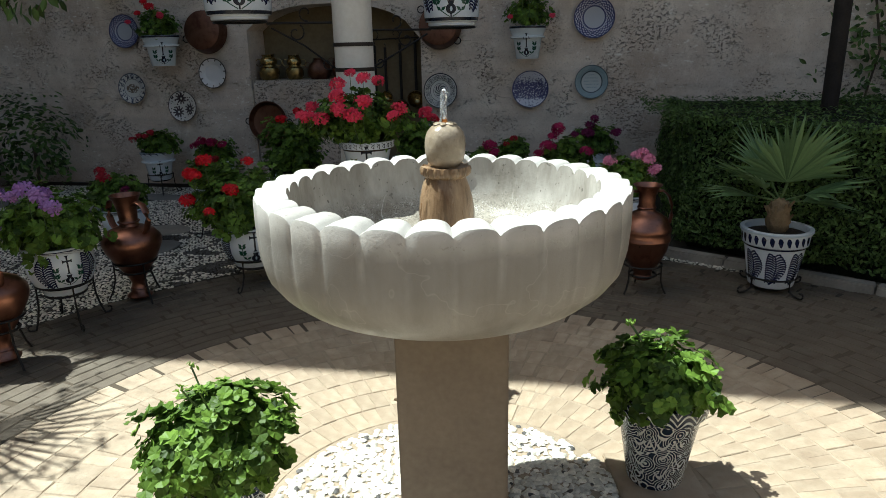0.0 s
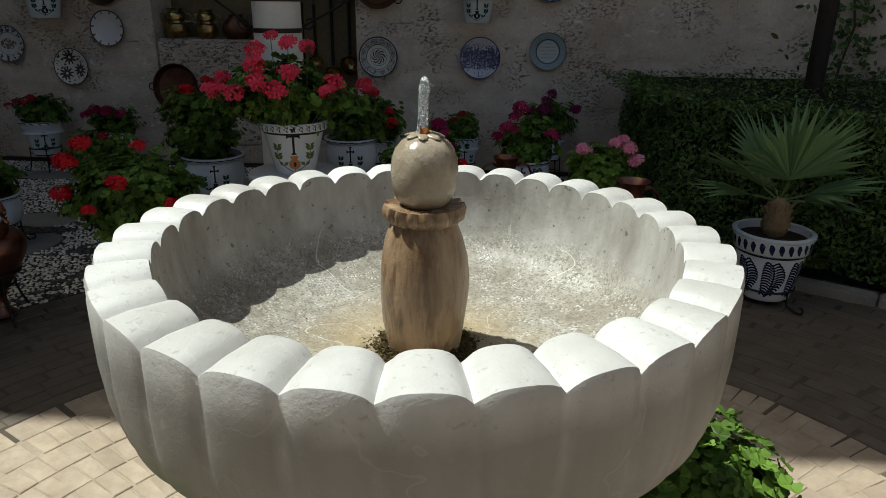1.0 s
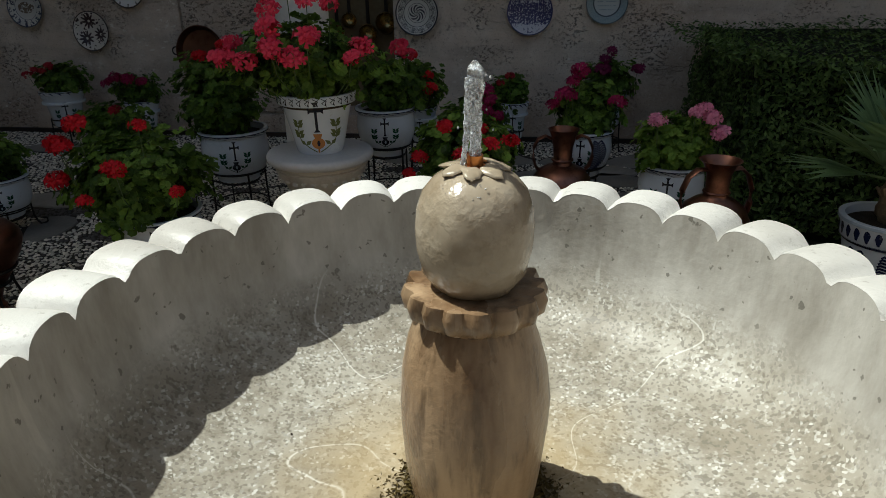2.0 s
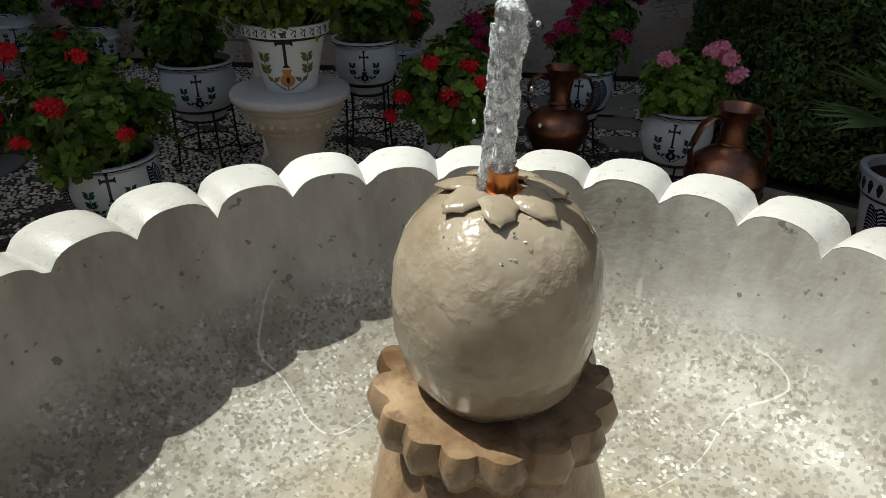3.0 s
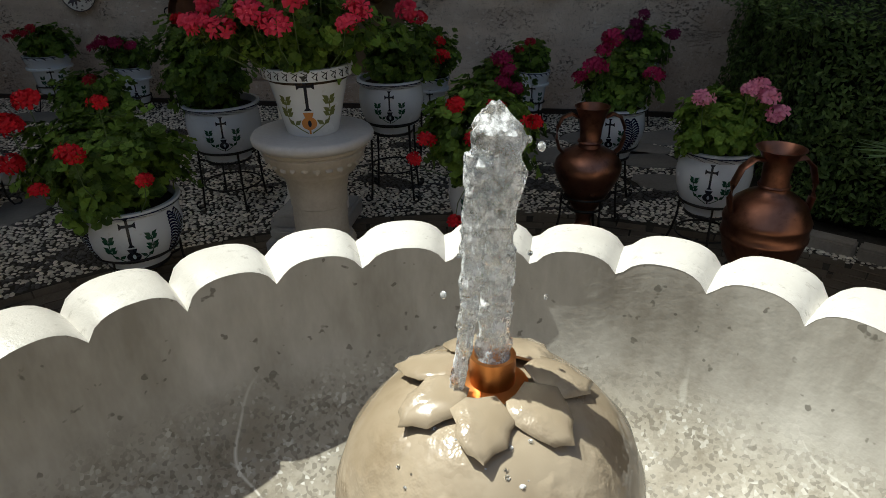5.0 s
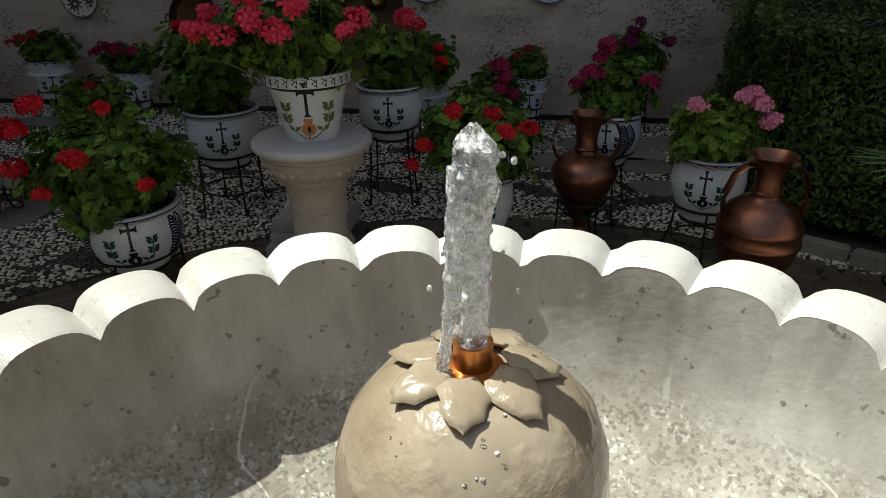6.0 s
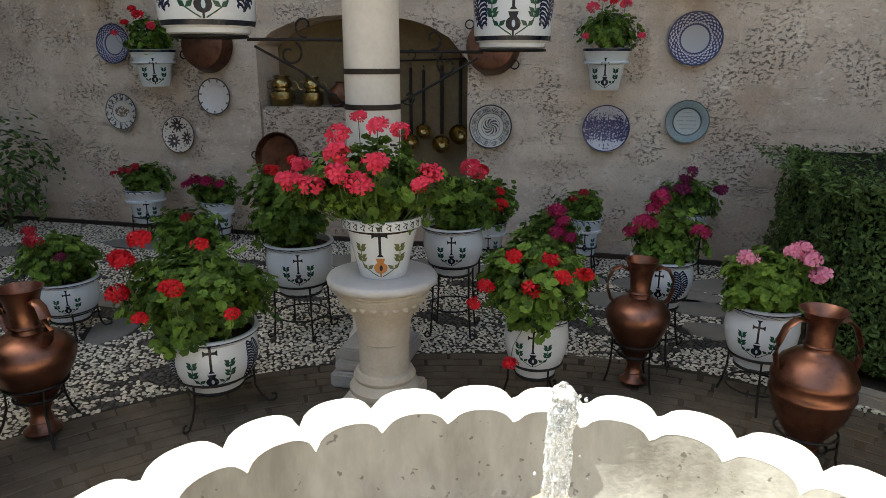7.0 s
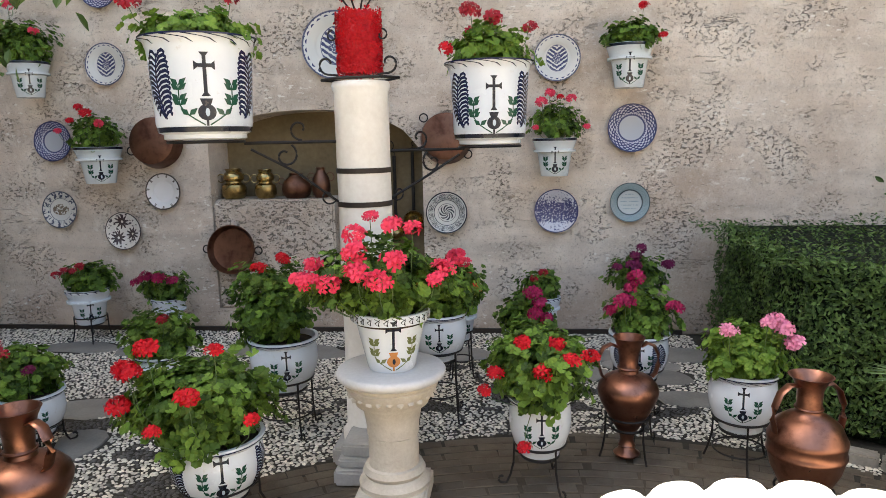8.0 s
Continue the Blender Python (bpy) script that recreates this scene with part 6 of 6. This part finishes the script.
def palm_plant(spot, label):
    rng = random.Random(61)
    root = thing("potted_palm", spot, label, "potted plant")
    h = 0.37
    outer = pot_body("urn", 0.203, h, root)
    angle = math.atan2(0 - spot[1], 0.2 - spot[0])
    for k in (-1, 0, 1):
        part("painted_plume", on_pot(outer, plume_shapes(0, h * 0.08, h * 0.54, 1), angle + k * 0.85), BLUE, root)["kind"] = "stuff"
    part("painted_band", revolve([(0.180, h * 0.70), (0.192, h * 0.745)], 40), BLUE, root)
    part("painted_band", revolve([(0.2115, h * 0.963), (0.2115, h * 0.995)], 40), GLAZE_BLUE, root)
    marks = []
    for k in range(26):
        u = 2 * math.pi * 0.195 * k / 26
        marks += stroke([(u, h * 0.775), (u + 0.012, h * 0.84), (u + 0.03, h * 0.90), (u + 0.036, h * 0.93)], 0.024)
    part("painted_rim", on_pot(outer, marks, 0), BLUE, root)["kind"] = "stuff"
    part("trunk", revolve([(0.045, 0.34), (0.062, 0.37), (0.068, 0.41), (0.058, 0.46), (0.066, 0.49), (0.048, 0.53), (0.02, 0.55), (0, 0.555)], 20,
         wave=lambda a, i, r, z: (r * (1 + 0.14 * math.sin(7 * a + 3 * i)), z)), FIBRE, root, "stubby fibrous palm trunk")
    for k in range(9):
        a = 2 * math.pi * k / 9
        part("leaf_stub", tube([(0.05 * math.cos(a), 0.05 * math.sin(a), 0.40 + 0.012 * k), (0.085 * math.cos(a), 0.085 * math.sin(a), 0.45 + 0.012 * k)], 0.012, 6, taper=0.5), FIBRE, root)
    for dx, dy, dz, ln, spread, count in ((0.06, -0.35, 0.90, 0.40, 98, 32), (0.62, -0.30, 0.30, 0.34, 84, 24), (-0.66, -0.20, 0.50, 0.36, 70, 20), (0.34, 0.25, 0.85, 0.40, 66, 18),
                                          (-0.36, 0.30, 0.80, 0.38, 60, 18), (0.80, 0.15, -0.02, 0.28, 60, 16), (-0.80, 0.10, 0.16, 0.30, 50, 14)):
        d = Vector((dx, dy, dz)).normalized()
        start, base = Vector((0, 0, 0.53)), Vector((0, 0, 0.53)) + d * 0.14
        frond = part("petiole", tube([start, (start + base) / 2, base], 0.006, 5), STEM, root)
        bm = bmesh.new()
        fan(bm, base, d, ln * 1.2, spread * 0.8, round(count * 0.8), rng, 0.019)
        part("fan_leaf", bm, PALM, frond, smooth=False)
    return root


palm_plant((1.50, 4.40, 0.035), "fan palm in a blue and white painted pot")
plant_stand((1.50, 4.40), 0.035, 0.15, "low black iron stand under the palm's pot", 4, 1.45, True, 30, False)


def tall_palm(spot):
    """The fan palm beside the court whose leaf throws its shadow on the brick."""
    rng = random.Random(64)
    root = thing("fan_palm", spot, "slim fan palm whose leaf shades the sunny brick", "palm tree")
    part("trunk", revolve([(0.11, 0), (0.09, 0.1), (0.075, 0.6), (0.07, 1.4), (0.08, 1.95), (0.05, 2.1), (0, 2.12)], 16, wave=lambda a, i, r, z: (r * (1 + 0.08 * math.sin(6 * a + 4 * i)), z)), FIBRE, root, "shaggy brown palm trunk")
    for dx, dy, dz, reach, ln in ((1.0, -0.06, 0.10, 0.55, 0.72), (-0.8, 0.5, 0.5, 0.4, 0.6), (-0.5, -0.8, 0.5, 0.4, 0.6), (0.1, 0.3, 1.0, 0.35, 0.6), (-0.9, -0.1, 0.2, 0.4, 0.6)):
        d = Vector((dx, dy, dz)).normalized()
        start = Vector((0, 0, 2.1))
        frond = part("petiole", tube([start, start + d * reach * 0.5, start + d * reach], 0.008, 5), STEM, root)
        bm = bmesh.new()
        fan(bm, start + d * reach, d, ln, 58, 20, rng, 0.012)
        part("fan_leaf", bm, PALM, frond, smooth=False)


tall_palm((-3.87, 2.40, 0.0))


# ---- the dark patterned pots round the fountain ----
def fountain_pot(x, y, seed, leaves, radius=0.165, height=0.345, light=False, label="dark scroll-patterned pot with a green geranium by the fountain"):
    rng = random.Random(seed)
    root = thing("potted_geranium", (x, y, 0.012), label, "potted plant", "pots round the fountain")
    pot_body("cone", radius, height, root, SCROLL)
    dx, dy, dz, hx, hy, hz, count, size = leaves
    foliage(root, (dx, dy, dz), (hx, hy, hz), count, size, rng, LEAF_LIGHT if light else LEAF, root=(0, 0, height * 0.9))
    for k in range(3):
        a = rng.uniform(0, 6)
        top = (0.12 * math.cos(a) + dx, 0.10 * math.sin(a) + dy, dz + hz * 1.12)
        part("bud_stalk", tube([(dx * 0.5, dy * 0.5, dz), top], 0.003, 5), STEM, root)
        part("bud", scatter("bud", *OVAL, [facing(Vector(top) + Vector((rng.gauss(0, 0.008), rng.gauss(0, 0.008), rng.gauss(0.004, 0.006))), (rng.gauss(0, 1), rng.gauss(0, 1), 1), 0, 0.010) for q in range(9)]), LEAF_LIGHT, root)


fountain_pot(0.545, 2.27, 51, (-0.015, -0.03, 0.435, 0.215, 0.20, 0.125, 330, 0.05))
fountain_pot(-0.845, 1.74, 52, (0.01, 0, 0.39, 0.245, 0.24, 0.165, 620, 0.05), 0.16, 0.26, False, "dark scroll-patterned pot with a bright sunlit geranium")
fountain_pot(-0.42, 2.86, 53, (0.0, 0, 0.46, 0.2, 0.2, 0.12, 220, 0.045), label="dark scroll-patterned pot behind the fountain's pillar")
for x, y in ((0.545, 2.27), (-0.42, 2.86)):
    tile = part("pot_tile", box((-0.15, -0.15, -0.01), (0.15, 0.15, 0.0105), bevel=0.004), BRICK)
    tile.matrix_basis = pose(x, y, 0, 0, 0, 12)
    tagged(tile, "flat brick tile under a patterned pot", "tile")


# ---- tree at the courtyard's side and shrubs ----
def build_tree():
    root = thing("tree", (-4.4, 1.9, 0), "orange tree with a low branch hanging into the court", "tree")
    part("trunk", tube([(0, 0, 0), (0.03, 0.02, 0.9), (-0.04, 0.05, 1.7), (0.0, 0.1, 2.5)], 0.10, 10, taper=0.7), BARK, root)
    r = random.Random(77)
    frames = []
    limbs = [[(0, 0.1, 2.2), (0.6, 0.8, 2.55), (1.2, 1.5, 2.5), (1.8, 1.85, 2.4), (2.3, 1.9, 2.3)]]
    for k in range(7):
        a = 0.9 * k + 0.6
        limbs.append([(0, 0.1, 2.1 + 0.06 * k), (0.5 * math.cos(a), 0.5 * math.sin(a), 2.8), (1.15 * math.cos(a), 1.15 * math.sin(a), 3.3 + 0.1 * (k % 3))])
    for i, limb in enumerate(limbs):
        part("limb", tube(limb, 0.035, 7, taper=0.3), BARK, root)
        for q in range(34 if i == 0 else 60):
            f = r.uniform(0.35, 1.0) * (len(limb) - 1)
            j = min(int(f), len(limb) - 2)
            p = Vector(limb[j]).lerp(Vector(limb[j + 1]), f - j) + Vector((r.gauss(0, 0.14), r.gauss(0, 0.12), r.gauss(-0.02, 0.10))) * (0.8 if i == 0 else 2.2)
            for w in range(3 if i == 0 else 5):
                frames.append(facing(p + Vector((r.gauss(0, 0.05), r.gauss(0, 0.05), r.gauss(-0.03, 0.04))), (r.uniform(-1, 1), r.uniform(-1, 1), r.uniform(-0.1, 0.6)), r.uniform(0, 6.3), r.uniform(0.028, 0.048)))
    limb = [(0, 0.1, 2.3), (-0.1, 1.5, 2.9), (0.1, 2.7, 2.85), (0.5, 3.35, 2.5)]
    part("limb", tube(limb, 0.03, 7, taper=0.3), BARK, root)
    for twig in ([(1.8, 1.85, 2.4), (1.68, 1.87, 2.05), (1.58, 1.88, 1.86), (1.50, 1.88, 1.77)], [(1.8, 1.85, 2.4), (1.55, 1.86, 2.02), (1.36, 1.87, 1.86), (1.28, 1.87, 1.78)],
                 [(0.5, 3.35, 2.5), (0.58, 3.45, 2.34), (0.66, 3.5, 2.22), (0.69, 3.5, 2.12)], [(0.5, 3.35, 2.5), (0.45, 3.42, 2.32), (0.52, 3.48, 2.2), (0.60, 3.5, 2.08)]):
        part("twig", tube(twig, 0.006, 5, taper=0.5), BARK, root)
        for q in range(34):
            f = r.uniform(0.2, 1.0) * (len(twig) - 1)
            j = min(int(f), len(twig) - 2)
            p = Vector(twig[j]).lerp(Vector(twig[j + 1]), f - j) + Vector((r.gauss(0, 0.05), r.gauss(0, 0.05), r.gauss(-0.02, 0.03)))
            frames.append(facing(p, (r.uniform(-1, 1), r.uniform(-1, 1), r.uniform(-0.2, 0.3)), r.choice((0, 3.14)) + r.uniform(-0.6, 0.6), r.uniform(0.036, 0.06)))
    part("crown", scatter("crown", *OVAL, frames), LEAF_DARK, root)


build_tree()
for x, y, z, h, count in ((-5.75, 6.75, 0.55, (0.55, 0.35, 0.6), 700), (-6.3, 5.6, 0.5, (0.6, 0.5, 0.55), 600)):
    shrub = thing("shrub", (x, y, 0), "dark leafy shrub by the wall", "shrub")
    part("foliage", scatter("foliage", *OVAL, mound((0, 0, z), h, count, 0.045, random.Random(int(x * -100)), -0.8)), LEAF_DARK, shrub)
    part("stem", tube([(0, 0, 0), (0.03, 0, z * 0.6), (0, 0.03, z)], 0.02, 6), BARK, shrub)
creeper = thing("climbing_plant", (2.95, WALL_Y - 0.06, 0), "leafy climber on the wall above the hedge", "climbing plant")
rr = random.Random(90)
part("vine", tube([(0, 0, 0.9), (0.08, 0.0, 1.4), (-0.02, 0.02, 1.9), (0.1, 0, 2.6)], 0.012, 6), BARK, creeper)
part("foliage", scatter("foliage", *OVAL, [facing((rr.gauss(0.05, 0.2), rr.uniform(-0.08, 0.03), rr.uniform(0.95, 2.7)), (rr.gauss(0, 0.5), -1, rr.gauss(0.2, 0.5)), rr.uniform(0, 6), rr.uniform(0.025, 0.045)) for k in range(420)]), LEAF_DARK, creeper)

# ---- brick rings round the fountain ----
brick_floor = thing("floor", (0, 0, 0), "trodden pale brick paving in rings round the fountain", "floor")
brick_floor["kind"] = "structure"
under = part("paving_bed", revolve([(0, -0.0068), (1.79, -0.0068), (1.79, -0.05)], 64), JOINT, brick_floor)
outer_bed = part("paving_bed", revolve([(1.79, -0.0068), (3.0, -0.0068), (3.0, -0.05)], 64), DAMP_SHADED_JOINT, brick_floor)
under.location = outer_bed.location = (C.x, C.y, 0)
rb = random.Random(15)


def brick_mesh(length, width):
    l, w, c, h = length / 2 - 0.002, width / 2 - 0.0018, 0.003, 0.03
    v = [(sx * (l - k), sy * (w - k), z) for z, k in ((-h, 0), (-0.003, 0), (0, c)) for sx, sy in ((-1, -1), (1, -1), (1, 1), (-1, 1))]
    f = [(8, 9, 10, 11)]
    for b in (0, 4):
        f += [(b + k, b + (k + 1) % 4, b + 4 + (k + 1) % 4, b + 4 + k) for k in range(4)]
    return v, f


near, far_frames = [], []
shared = {}
r = 0.665
while r < EDGE + 1.9:
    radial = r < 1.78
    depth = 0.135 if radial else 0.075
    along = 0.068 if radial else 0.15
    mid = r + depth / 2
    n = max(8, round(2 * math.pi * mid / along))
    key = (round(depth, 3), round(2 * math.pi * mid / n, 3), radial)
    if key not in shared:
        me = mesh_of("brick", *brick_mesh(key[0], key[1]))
        me.materials.append(BRICK if radial else DAMP_SHADED_BRICK)
        shared[key] = me
    shift = rb.uniform(0, 1)
    for k in range(n):
        a = 2 * math.pi * (k + shift) / n + rb.uniform(-0.008, 0.008)
        x, y = C.x + mid * math.cos(a), C.y + mid * math.sin(a)
        if y < -3 or mid > edge_radius(x, y) + 0.02:
            continue
        m = pose(x, y, -0.004 + rb.uniform(-0.0015, 0.002), rb.uniform(-0.8, 0.8), rb.uniform(-0.8, 0.8), math.degrees(a) + rb.uniform(-2.5, 2.5))
        if y > 1.45 and mid < 2.6 and len(near) < 300:
            near.append(1)
            ob = new("brick", shared[key])
            ob.parent = brick_floor
            ob.matrix_basis = m
        else:
            far_frames.append((key, np.array(m)))
    r += depth + 0.004
for name, kind, m_ in (("inner_brick_field", True, BRICK), ("outer_brick_field", False, DAMP_SHADED_BRICK)):
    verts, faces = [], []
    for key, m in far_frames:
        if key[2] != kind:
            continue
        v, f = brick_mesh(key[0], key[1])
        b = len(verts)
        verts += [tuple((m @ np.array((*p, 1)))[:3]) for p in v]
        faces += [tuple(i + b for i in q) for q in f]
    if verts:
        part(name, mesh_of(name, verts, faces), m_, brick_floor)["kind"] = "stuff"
